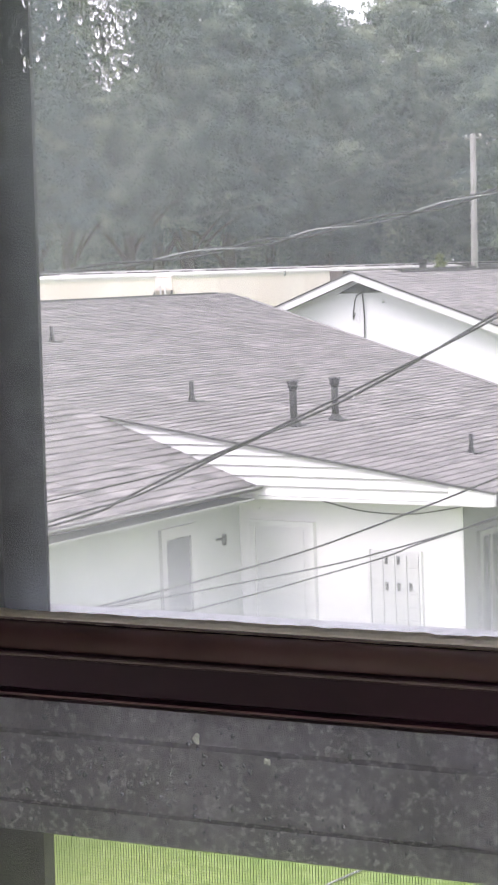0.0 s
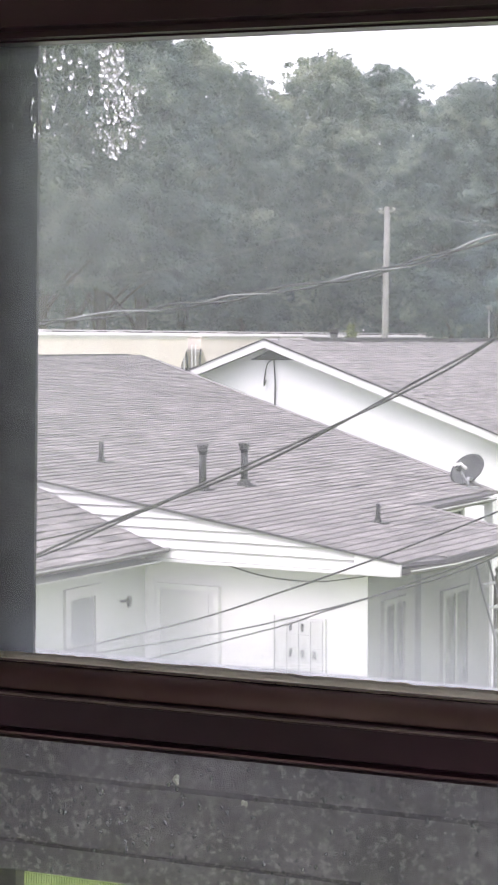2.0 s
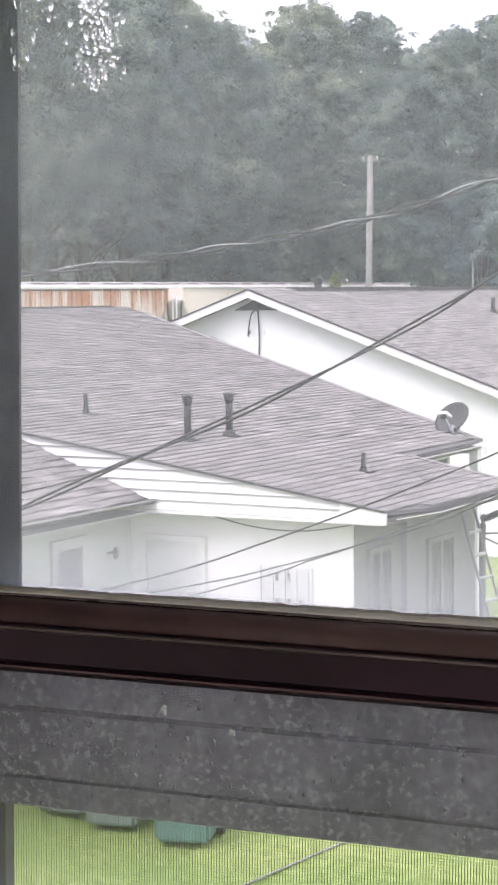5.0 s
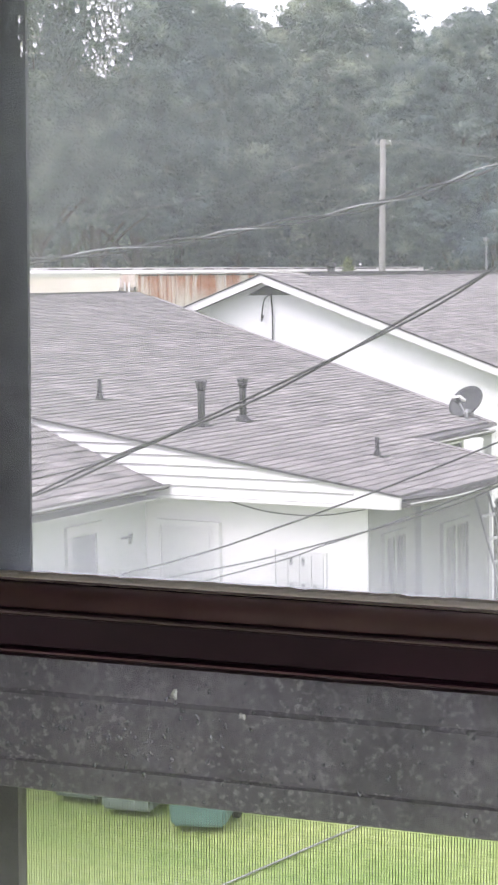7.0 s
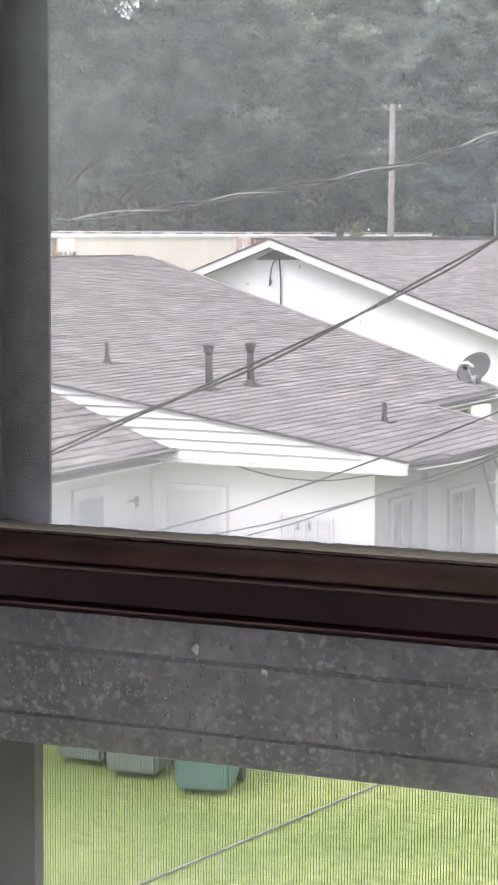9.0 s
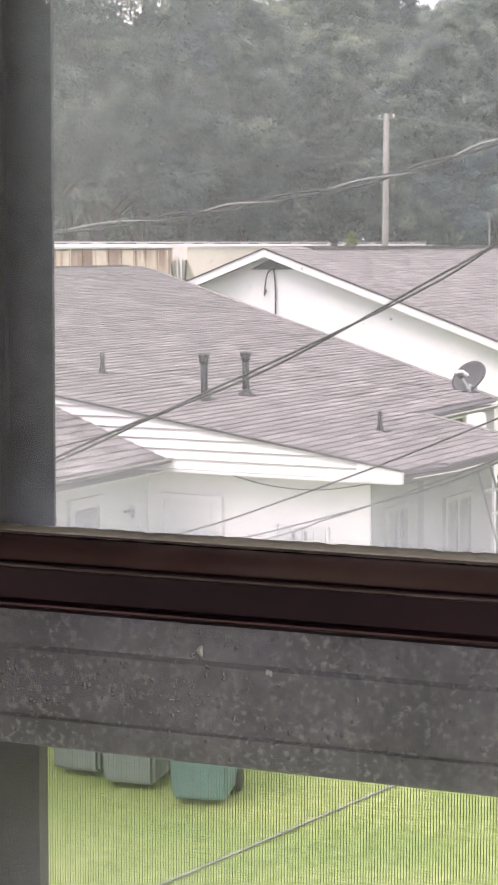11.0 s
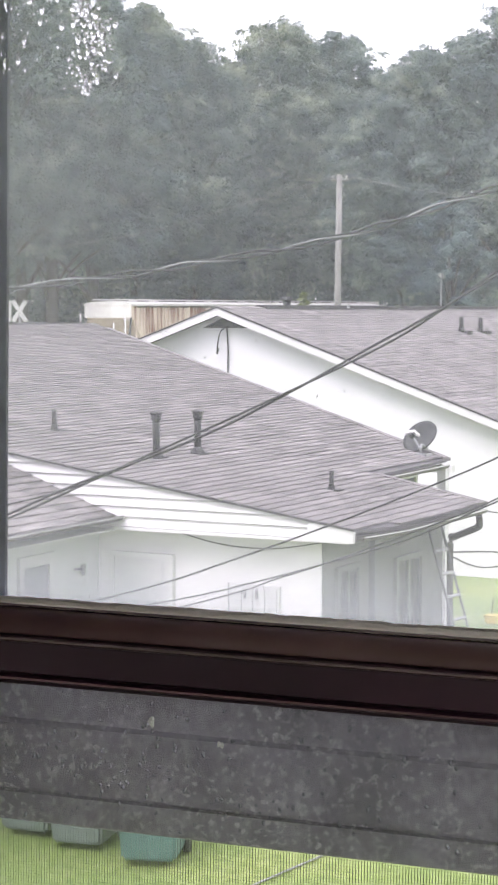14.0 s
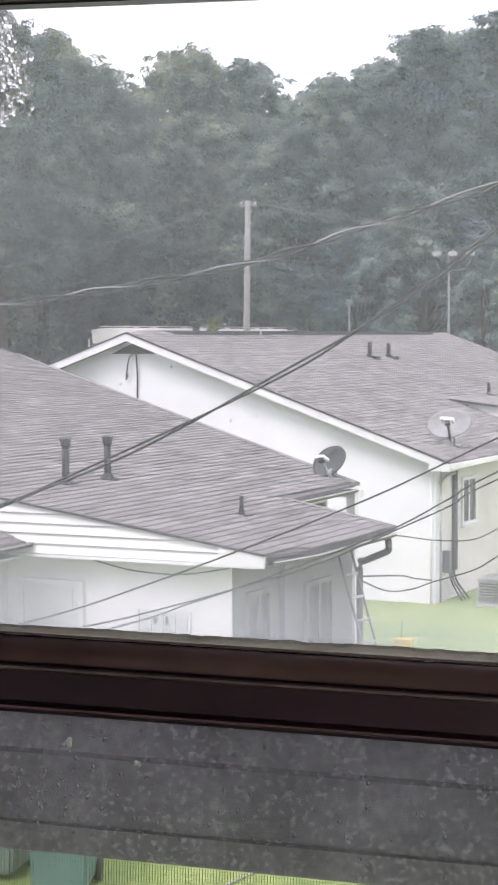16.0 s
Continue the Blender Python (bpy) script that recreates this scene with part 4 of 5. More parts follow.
# conduits, meter and cable loop on the far house
service = thing("electric_service", "grey conduits and meter box on the white house corner", "electric meter")
for pts, r, mt in (([(-10.96, 30.43, 2.26), (-10.96, 30.43, GROUND)], 0.020, M_GUTTER), ([(-10.84, 30.62, 2.25), (-10.84, 30.62, GROUND)], 0.018, M_STEEL), ([(-10.85, 31.42, 2.3), (-10.85, 31.42, 0.40)], 0.055, M_GREYPOST),
                   ([(-10.86, 30.6, 2.05), (-10.85, 30.95, 2.15), (-10.85, 31.42, 2.2)], 0.03, M_STEEL)):
    barpart("conduit", pts, r, mt, service)
boxpart("meter_box", (-10.9, -10.76, 30.86, 31.02, 0.40, 0.80), M_GREYPOST, service, "grey meter box", 0.02)
for k in range(3):
    barpart("cable", smooth_line([(-10.8, 30.95 + 0.12 * k, 0.45), (-10.75, 31.0 + 0.13 * k, 0.2), (-10.6, 31.1 + 0.2 * k, GROUND)], 5), 0.018, M_CABLE, service, n=6)
loop = thing("service_drop_cable", "dark cable hanging in a loop on the white gable", "cable")
barpart("cable", smooth_line([(RX + 0.02, 30.44, RZ - 0.36), (RX + 0.05, 30.44, 3.95), (RX + 0.04, 30.45, 3.55), (RX + 0.04, 30.46, 2.9)], 6), 0.015, M_CABLE, loop, n=6)
barpart("cable", smooth_line([(RX + 0.02, 30.42, RZ - 0.38), (RX - 0.10, 30.40, RZ - 0.48), (RX - 0.16, 30.40, RZ - 0.75), (RX - 0.17, 30.40, RZ - 0.90), (RX - 0.13, 30.41, RZ - 0.78)], 6), 0.014, M_CABLE, loop, n=6)


def dish(name, x, y, z, face, size, material, foot, label, flat=0.93, roll=0, arm=0.014, arm_mat=None, tilt=0):
    """A satellite dish: a shallow bowl on an arm, looking along face."""
    m = look((x, y, z), Vector((x, y, z)) + Vector(face), roll)
    t = thing("satellite_dish", label, "satellite dish", Matrix.Translation((x, y, z)))
    rot = m.to_3x3().to_4x4()
    bm = bmesh.new()
    rings = 6
    grid = []
    for back in (0, 1):
        for i in range(rings + 1):
            q = size * i / rings
            grid.append([bm.verts.new(rot @ Vector((q * math.cos(a), flat * q * math.sin(a), -0.22 * q * q / size + 0.0 + 0.02 * back))) for a in (2 * math.pi * k / 28 for k in range(28))])
    for i in list(range(rings)) + list(range(rings + 1, 2 * rings + 1)):
        for k in range(28):
            if i not in (0, rings + 1):
                bm.faces.new((grid[i][k], grid[i][(k + 1) % 28], grid[i + 1][(k + 1) % 28], grid[i + 1][k])).smooth = True
    for i in (0, rings + 1):
        for k in range(28):
            bm.faces.new((grid[i][0], grid[i + 1][(k + 1) % 28], grid[i + 1][k])).smooth = True
    for k in range(28):
        bm.faces.new((grid[rings][k], grid[rings][(k + 1) % 28], grid[2 * rings + 1][(k + 1) % 28], grid[2 * rings + 1][k]))
    bowl = part("bowl", bm, material, t)
    bm = bmesh.new()
    tube(bm, [rot @ Vector((0, -0.9 * size, -0.1)), rot @ Vector((0, -0.75 * size, -0.30 * size)), rot @ Vector((0, -0.25 * size, -0.95 * size))], arm, 6)
    part("feed_arm", bm, arm_mat or M_STEEL, t)
    bm = bmesh.new()
    box(bm, -0.30 * size, 0.30 * size, -0.07 * size, 0.07 * size, -0.035, 0.035, rot @ Matrix.Translation((0, -0.22 * size, -0.98 * size)) @ pose(0, 0, 0, 0, 0, tilt))
    horn = part("feed_horn", bm, M_SIGN, t, "white feed horn")
    for s in (-0.24, 0.0, 0.24):
        bm = bmesh.new()
        tube(bm, [rot @ Vector((s * size, -0.22 * size + s * size * math.tan(radians(tilt)), -0.98 * size + q)) for q in (0.03, 0.09, 0.10)], [0.08 * size, 0.09 * size, 0.05 * size], 10)
        part("horn_cap", bm, M_SIGN, horn)
    bm = bmesh.new()
    box(bm, -0.12 * size, 0.12 * size, -0.30 * size, -0.14 * size, -0.05, 0.03, rot @ Matrix.Translation((0, -0.16 * size, -0.92 * size)))
    part("horn_bracket", bm, M_PIPE, t, "dark feed bracket")
    f = Vector(foot) - Vector((x, y, z))
    barpart("mast", smooth_line([rot @ Vector((0, 0, 0.03)), rot @ Vector((0, -0.1, 0.12)), Vector((f.x, f.y, f.z + 0.12)), f], 4), 0.024, M_STEEL, t)
    boxpart("foot_plate", (f.x - 0.12, f.x + 0.12, f.y - 0.1, f.y + 0.1, f.z - 0.03, f.z + 0.012), M_STEEL, t)
    return t


dish("satellite_dish", -9.65, 22.74, 2.955, (-0.25, -0.8, 0.5), 0.27, M_DISH, (-9.52, 22.40, zr(-9.52) + 0.012), "dark grey satellite dish with white feed horn on the roof corner", 0.86, -25, 0.016, None, 18)
dish("satellite_dish", -11.14, 31.95, 3.03, (0.15, -0.85, 0.5), 0.42, M_DISHL, (-11.05, 31.97, fz(-11.05) + 0.012), "pale grey satellite dish standing on the shingle roof edge", 0.74, -8, 0.03, M_PIPE, 14)

# things on the ground
ladder = thing("ladder", "aluminium extension ladder leaning against the porch eave", "ladder")
LB, LT = Vector((-7.08, 18.68, GROUND)), Vector((-7.80, 18.68, 2.36))
ax = (LT - LB).normalized()
sd = Vector((0.02, 0.14, 0))
for s in (-1, 1):
    bm = bmesh.new()
    tube(bm, [LB + s * sd, LT + s * sd], 0.015, 6)
    part("rail", bm, M_GREYPOST, ladder, "grey weathered side rail")
for k in range(9):
    c = LB + ax * (0.12 + 0.262 * k)
    barpart("rung", [c - sd, c + sd], 0.020, M_ALU, ladder, "bright aluminium rung", n=8)

ac = thing("air_conditioner", "boxy grey outdoor condenser with louvred sides beside the house wall", "air conditioner", Matrix.Translation((-9.74, 31.0, GROUND)) @ Matrix.Diagonal((1, 1, 0.82, 1)))
boxpart("casing", (-0.40, 0.40, -0.40, 0.40, 0.05, 0.56), M_AC, ac, bevel=0.02)
boxpart("base", (-0.44, 0.44, -0.44, 0.44, 0.0, 0.05), M_WALLG, ac)
boxpart("top", (-0.42, 0.42, -0.42, 0.42, 0.56, 0.60), M_STEEL, ac, bevel=0.012)
for k in range(7):
    boxpart("louvre", (-0.36, 0.36, -0.425, -0.40, 0.12 + 0.06 * k, 0.14 + 0.06 * k), M_GUTTERD, ac)
tub = thing("yellow_crate", "small yellow plastic crate lying on the lawn", "crate", Matrix.Translation((-9.82, 26.05, GROUND)))
bm = bmesh.new()
box(bm, -0.13, 0.13, -0.1, 0.1, 0, 0.12)
bmesh.ops.bevel(bm, geom=bm.edges[:], offset=0.02, segments=2, affect="EDGES")
part("body", bm, M_YELLOW, tub)
boxpart("rim", (-0.145, 0.145, -0.115, 0.115, 0.105, 0.13), M_YELLOW, tub)
barpart("stick", [(-0.08, 0.07, 0.1), (-0.06, 0.08, 0.40)], 0.008, M_PIPE, tub)


def wheelie_bin(x, y, turn, material, label):
    t = thing("wheelie_bin", label, "bin", pose(x, y, GROUND, 0, 0, turn), "bins on the lawn")
    bm = bmesh.new()
    v = box(bm, -0.24, 0.24, -0.28, 0.28, 0.06, 0.92)
    for w in v[4:]:
        w.co.x *= 1.18
        w.co.y *= 1.2
    bmesh.ops.bevel(bm, geom=bm.edges[:], offset=0.03, segments=2, affect="EDGES")
    part("body", bm, material, t)
    bm = bmesh.new()
    box(bm, -0.31, 0.31, -0.38, 0.36, 0.92, 0.985)
    bmesh.ops.bevel(bm, geom=bm.edges[:], offset=0.025, segments=2, affect="EDGES")
    part("lid", bm, material, t)
    barpart("handle", [(-0.25, 0.4, 0.9), (0.25, 0.4, 0.9)], 0.018, material, t)
    for s in (-1, 1):
        barpart("wheel", [(s * 0.22, 0.25, 0.1), (s * 0.28, 0.25, 0.1)], 0.1, M_UNDER, t, n=14)


wheelie_bin(-8.18, 13.28, 20, M_TEAL, "teal plastic wheeled bin on the lawn")
wheelie_bin(-8.97, 13.42, 12, M_GREYBIN, "faded grey-green wheeled bin on the lawn")
wheelie_bin(-9.60, 13.55, 5, M_GREYBIN, "faded grey-green wheeled bin on the lawn")

# ---- poles, wires, sign ----
pole = thing("utility_pole", "weathered grey timber utility pole in front of the trees", "utility pole", Matrix.Translation((-25.03, 52.33, GROUND)))
barpart("post", [(0.0, 0, 0), (-0.06, 0, 4.9 - GROUND), (0, 0, 9.02 - GROUND)], [0.14, 0.105, 0.09], M_POLE, pole, n=12)
barpart("crossarm", [(-0.28, 0.0, 8.98), (0.28, 0.05, 8.98)], 0.045, M_POLE, pole, n=6)
for s in (-1, 1):
    barpart("insulator", [(s * 0.24, 0.02, 9.0), (s * 0.24, 0.02, 9.12)], 0.03, M_SIGN, pole, n=8)
for x, y, top, double in ((-24.7, 70.8, 8.14, True), (-28.5, 69.3, 6.2, False)):
    lp = thing("street_lamp", "thin grey lamp post with small floodlights" if double else "thin grey post with a small lamp head", "street lamp", Matrix.Translation((x, y, GROUND)))
    h = top - GROUND
    barpart("post", [(0, 0, 0), (0, 0, h)], [0.08, 0.045] if double else [0.06, 0.035], M_GREYPOST, lp, n=8)
    for s in ((-0.55, 0.17, 0.92) if double else (0.0,)):
        if double:
            barpart("arm", smooth_line([(0, 0, h - 0.75), (s * 0.7, 0, h - 0.72), (s, 0, h - 0.35)], 4), 0.028, M_GREYPOST, lp, n=6)
        bm = bmesh.new()
        w = 0.15 if double else 0.09
        box(bm, s - w, s + w, -0.16, 0.16, h - 0.16, h + 0.04)
        bmesh.ops.bevel(bm, geom=bm.edges[:], offset=0.04, segments=2, affect="EDGES")
        part("lamp_head", bm, M_STEEL if double else M_GREYPOST, lp)
sign = thing("railway_crossing_sign", "white X-shaped crossing sign on a post by the track", "sign", pose(-58.2, 81.25, GROUND, 0, 0, 35))
barpart("post", [(0, 0.06, 0), (0, 0.06, 4.9)], 0.06, M_STEEL, sign)
for a in (58, -58):
    bm = bmesh.new()
    box(bm, -0.68, 0.68, -0.02, 0.02, -0.12, 0.12, Matrix.Translation((0, 0.015 if a > 0 else -0.03, 4.86)) @ pose(0, 0, 0, 0, a, 0))
    part("blade", bm, M_SIGN, sign)
boxpart("side_board", (-0.62, -0.45, -0.02, 0.02, 4.30, 5.42), M_SIGN, sign)


def cable(name, label, strands):
    t = thing(name, label, "cable", group="overhead wires")
    for pts, r, mt in strands:
        barpart("strand", smooth_line(pts, 8), r, mt, t, n=6)
    return t


def twisted(points, r, turns, phase):
    line = smooth_line(points, 14)
    out = []
    for i, p in enumerate(line):
        a = phase + 2 * math.pi * turns * i / len(line)
        out.append(p + Vector((0.3 * r * math.cos(a), 0.6 * r * math.cos(a), r * math.sin(a))))
    return out


W1 = [(-16.2, 15.0, 4.70), (-13.89, 17.09, 4.86), (-12.11, 18.33, 5.08), (-10.95, 19.04, 5.28), (-9.52, 19.79, 5.57), (-8.25, 20.35, 5.99), (-6.71, 20.9, 6.51), (-3.0, 22.2, 7.8)]
t = thing("service_cable", "grey twisted overhead service cable", "cable", group="overhead wires")
for ph, r, mt in ((0, 0.019, M_CABLE), (math.pi, 0.009, M_WIREL), (math.pi * 0.8, 0.014, M_CABLE)):
    barpart("strand", twisted(W1, 0.035, 7, ph), r, mt, t, n=6)
mast = thing("service_mast", "grey conduit mast with weatherhead on the wing roof", "service mast", Matrix.Translation((-16.2, 15.0, 2.3)))
barpart("pipe", [(0, 0, 0), (0, 0, 2.42)], 0.035, M_STEEL, mast)
barpart("weatherhead", [(0, 0, 2.36), (0.0, 0, 2.46), (0.08, 0.06, 2.44)], [0.05, 0.07, 0.05], M_STEEL, mast)
W2 = [(-11.03, 5.1, 2.1), (-8.6, 7.1, 2.75), (-6.95, 8.55, 3.27), (-6.62, 8.81, 3.39), (-6.08, 9.13, 3.66), (-5.4, 9.54, 3.99), (-4.67, 9.91, 4.4), (-4.13, 10.15, 4.74), (-3.36, 10.42, 5.33), (-1.6, 11.0, 6.9)]
t = thing("service_cable", "thick black twisted overhead cable crossing the roofs", "cable", group="overhead wires")
for ph, r in ((0, 0.0088), (math.pi, 0.0082)):
    barpart("strand", twisted(W2, 0.0150, 3.3, ph), r, M_CABLE, t, n=6)
barpart("strand", smooth_line([(-11.03, 5.0, 2.25), (-8.6, 7.0, 3.0), (-6.94, 8.55, 3.41), (-6.25, 9.07, 3.59), (-5.73, 9.35, 3.82)], 8), 0.0055, M_CABLE, t, n=6)
cable("overhead_wire", "single dark overhead wire in front of the white wall", [([(-11.01, 9.3, 1.6), (-9.2, 10.6, 2.05), (-7.52, 11.77, 2.49), (-6.76, 12.21, 2.76), (-5.96, 12.62, 3.09), (-5.17, 12.96, 3.44), (-4.64, 13.16, 3.71), (-4.27, 13.28, 3.9), (-2.2, 13.9, 4.95)], 0.0085, M_CABLE)])
cable("overhead_wire", "pair of dark overhead wires in front of the white wall", [
    ([(-11.01, 9.5, 1.8), (-8.8, 10.9, 2.15), (-7.22, 11.95, 2.43), (-6.69, 12.26, 2.56), (-6.22, 12.5, 2.7), (-5.58, 12.79, 2.91), (-5.01, 13.03, 3.18), (-4.6, 13.17, 3.38), (-4.27, 13.29, 3.58), (-2.2, 13.9, 4.55)], 0.007, M_CABLE),
    ([(-11.01, 9.6, 1.55), (-8.4, 11.2, 2.05), (-6.9, 12.14, 2.45), (-6.49, 12.36, 2.6), (-6.18, 12.52, 2.71), (-5.58, 12.79, 2.95), (-5.01, 13.03, 3.2), (-4.6, 13.17, 3.44), (-4.27, 13.29, 3.64), (-2.2, 13.9, 4.7)], 0.007, M_CABLE)])
cable("overhead_wire", "thin pale overhead line from the utility pole", [([(-42.0, 40.5, 5.7), (-36.55, 45.05, 6.20), (-34.4, 46.6, 6.48), (-31.9, 48.35, 6.90), (-30.0, 49.6, 7.33), (-27.2, 51.1, 8.27), (-25.03, 52.33, 9.02)], 0.013, M_POLE),
                                                                       ([(-25.03, 52.33, 9.02), (-23.03, 53.19, 8.58), (-20.7, 54.13, 8.21), (-17.67, 55.19, 7.79), (-12, 57.2, 7.4)], 0.013, M_POLE)])
cable("overhead_wire", "thin grey wires sagging to the white house corner", [
    ([(-7.6, 19.9, 2.33), (-8.45, 22.6, 2.0), (-9.04, 25.0, 1.69), (-8.69, 25.0, 1.69), (-8.35, 25.0, 1.73), (-7.99, 25.0, 1.90), (-7.0, 25.2, 2.5)], 0.008, M_CABLE),
    ([(-8.10, 20.05, 1.80), (-8.75, 22.3, 1.50), (-9.66, 25.6, 1.05), (-10.4, 28.0, 0.68), (-10.93, 30.38, 0.32)], 0.013, M_CABLE),
    ([(-8.10, 20.05, 1.74), (-8.75, 22.3, 1.32), (-9.30, 24.3, 1.0), (-9.26, 25.0, 0.96), (-8.95, 25.0, 1.08), (-8.35, 25.0, 1.28), (-7.99, 25.0, 1.50), (-7.0, 25.2, 2.15)], 0.011, M_CABLE)])
cable("lawn_cable", "pale cable lying across the lawn", [([(-9.0, 4.0, GROUND + 0.02), (-7.75, 9.0, GROUND + 0.02), (-7.42, 10.5, GROUND + 0.02), (-7.15, 12.2, GROUND + 0.02), (-6.95, 13.6, GROUND + 0.02), (-6.7, 15.2, GROUND + 0.02)], 0.010, M_STEEL)])


# ---- freight train ----
CAR, GAP = 17.5, 1.5
TX = -54.25


def freight_car(body_mat, roof_mat, label, ribs=0, dark_end=False):
    """A covered hopper: long body with slanted lower ends, roof walk, hatches, end platforms and wheels."""
    t = thing("freight_car", label, "freight car", Matrix.Translation((TX, 0, 0)), "cars of the train")
    h = (CAR - GAP) / 2
    zt = 5.06
    bm = bmesh.new()
    side = [(-h, zt), (-h, 4.35), (-h + 2.3, 1.4), (h - 2.3, 1.4), (h, 4.35), (h, zt)]
    prism(bm, [(-1.53, y, z) for y, z in side], (3.06, 0, 0))
    bmesh.ops.bevel(bm, geom=[e for e in bm.edges], offset=0.05, segments=2, affect="EDGES")
    part("body", bm, body_mat, t)
    bm = bmesh.new()
    prism(bm, [(-1.62, -h - 0.05, zt - 0.03), (-1.62, -h - 0.05, zt + 0.06), (-0.9, -h - 0.05, zt + 0.20), (0.9, -h - 0.05, zt + 0.20), (1.62, -h - 0.05, zt + 0.06), (1.62, -h - 0.05, zt - 0.03)], (0, 2 * h + 0.1, 0))
    part("roof", bm, roof_mat, t)
    for s in (-1, 1):
        boxpart("roof_walk", (s * 0.75 - 0.22, s * 0.75 + 0.22, -h - 0.1, h + 0.1, zt + 0.27, zt + 0.32), M_CARROOF, t)
        for e in (-1, 1):
            y = e * h
            for k in range(2):
                barpart("end_post", [(s * (1.45 - 0.75 * k), y + e * 0.55, 1.3), (s * (1.45 - 0.75 * k), y + e * 0.55, 4.1 if k else 4.6)], 0.045, M_TRIM, t, n=6)
            barpart("brace", [(s * 1.45, y + e * 0.5, 1.35), (s * 1.45, y - e * 0.05, 4.35)], 0.06, M_UNDER, t, n=6)
    for k in range(5):
        y = -h + 1.6 + k * (2 * h - 3.2) / 4
        boxpart("hatch", (-0.45, 0.45, y - 0.75, y + 0.75, zt + 0.20, zt + 0.30), roof_mat, t, bevel=0.03)
    for k in range(ribs):
        y = -h + 0.4 + k * (2 * h - 0.8) / (ribs - 1)
        boxpart("rib", (1.53, 1.60, y - 0.05, y + 0.05, 1.5, zt - 0.06), body_mat, t)
    for e in (-1, 1):
        boxpart("platform", (-1.5, 1.5, e * h - 0.65, e * h + 0.65, 1.15, 1.3), M_UNDER, t)
        boxpart("end_plate", (-1.50, 1.50, e * (h + 0.03) - 0.025, e * (h + 0.03) + 0.025, 4.36, 5.0), M_CARROOF if dark_end else body_mat, t, "pale upper end plate" if dark_end else "")
        # Black sheet gives the shade below the sloped end a surface.
        boxpart("end_sheet", (-1.30, 1.30, e * (h - 0.75) - 0.04, e * (h - 0.75) + 0.04, 1.6, 3.3), M_UNDER, t, "black sheet for the shade under the sloped end")
        for k in range(6):
            barpart("end_rung", [(1.05, e * (h + 0.09), 1.5 + 0.55 * k), (1.45, e * (h + 0.09), 1.5 + 0.55 * k)], 0.025, M_TRIM, t, n=6)
        for k in range(4):
            boxpart("walk_support", (-0.95, 0.95, e * (h - 0.6 - 2.1 * k) - 0.04, e * (h - 0.6 - 2.1 * k) + 0.04, zt + 0.14, zt + 0.26), M_UNDER, t)
    # On ribbed cars a black strip stands in for shade below the roof.
    for s in (-1, 1):
        boxpart("side_sill", (s * 1.53 - 0.05, s * 1.53 + 0.05, -h + 0.3, h - 0.3, zt - 0.14, zt - 0.06), M_UNDER if ribs else roof_mat, t, "strip under the car's roof edge, black where it mimics shade")
    for e in (-1, 1):
        bogie = boxpart("bogie", (-1.0, 1.0, e * (h - 2.0) - 1.2, e * (h - 2.0) + 1.2, 0.75, 1.1), M_UNDER, t)
        for a in (-0.9, 0.9):
            for s in (-0.75, 0.75):
                barpart("wheel", [(s - 0.06, e * (h - 2.0) + a, 0.68), (s + 0.06, e * (h - 2.0) + a, 0.68)], 0.43, M_UNDER, bogie, n=18)
    return t


SPECS = [(M_DARKCAR, M_DARKCAR, "dark brown freight car with ribbed sides", 14, False), (M_DARKCAR, M_UNDER, "dark brown freight car with ribbed sides", 16, False), (M_DARKCAR, M_CARROOF, "dark brown freight car with pale roof", 16, False),
         (M_CREAM, M_CARROOF, "smooth cream covered hopper car", 0, False), (M_CREAM, M_CARROOF, "smooth cream covered hopper car with grimy ends", 0, False),
         (M_RUSTY, M_CARROOF, "rust-streaked pale ribbed hopper car", 18, False), (M_CREAM, M_CARROOF, "smooth cream covered hopper car with grimy ends", 0, False), (M_TANRUST, M_CARROOF, "tan rust-stained ribbed last hopper car", 14, True)]
CARS = [(k - 3, freight_car(*spec)) for k, spec in enumerate(SPECS)]
track = thing("track", "railway track on pale stone ballast", "railway track", kind="structure")
bm = bmesh.new()
prism(bm, [(TX - 3.2, -300, GROUND), (TX - 1.8, -300, 0.02), (TX + 1.8, -300, 0.02), (TX + 3.2, -300, GROUND)], (0, 900, 0))
part("ballast", bm, M_BALLAST, track)
for s in (-0.75, 0.75):
    boxpart("rail", (TX + s - 0.04, TX + s + 0.04, -300, 600, 0.12, 0.25), M_UNDER, track)
verts, faces = [], []
for k in range(700):
    y = 20 + k * 0.6
    b = len(verts)
    verts += [(TX - 1.3, y, 0.0), (TX + 1.3, y, 0.0), (TX + 1.3, y + 0.23, 0.0), (TX - 1.3, y + 0.23, 0.0), (TX - 1.3, y, 0.12), (TX + 1.3, y, 0.12), (TX + 1.3, y + 0.23, 0.12), (TX - 1.3, y + 0.23, 0.12)]
    faces += [[b + i for i in f] for f in ((4, 5, 6, 7), (0, 1, 5, 4), (1, 2, 6, 5), (2, 3, 7, 6), (3, 0, 4, 7))]
tagged(soup("sleepers", verts, faces, M_POLE, track), kind="stuff")


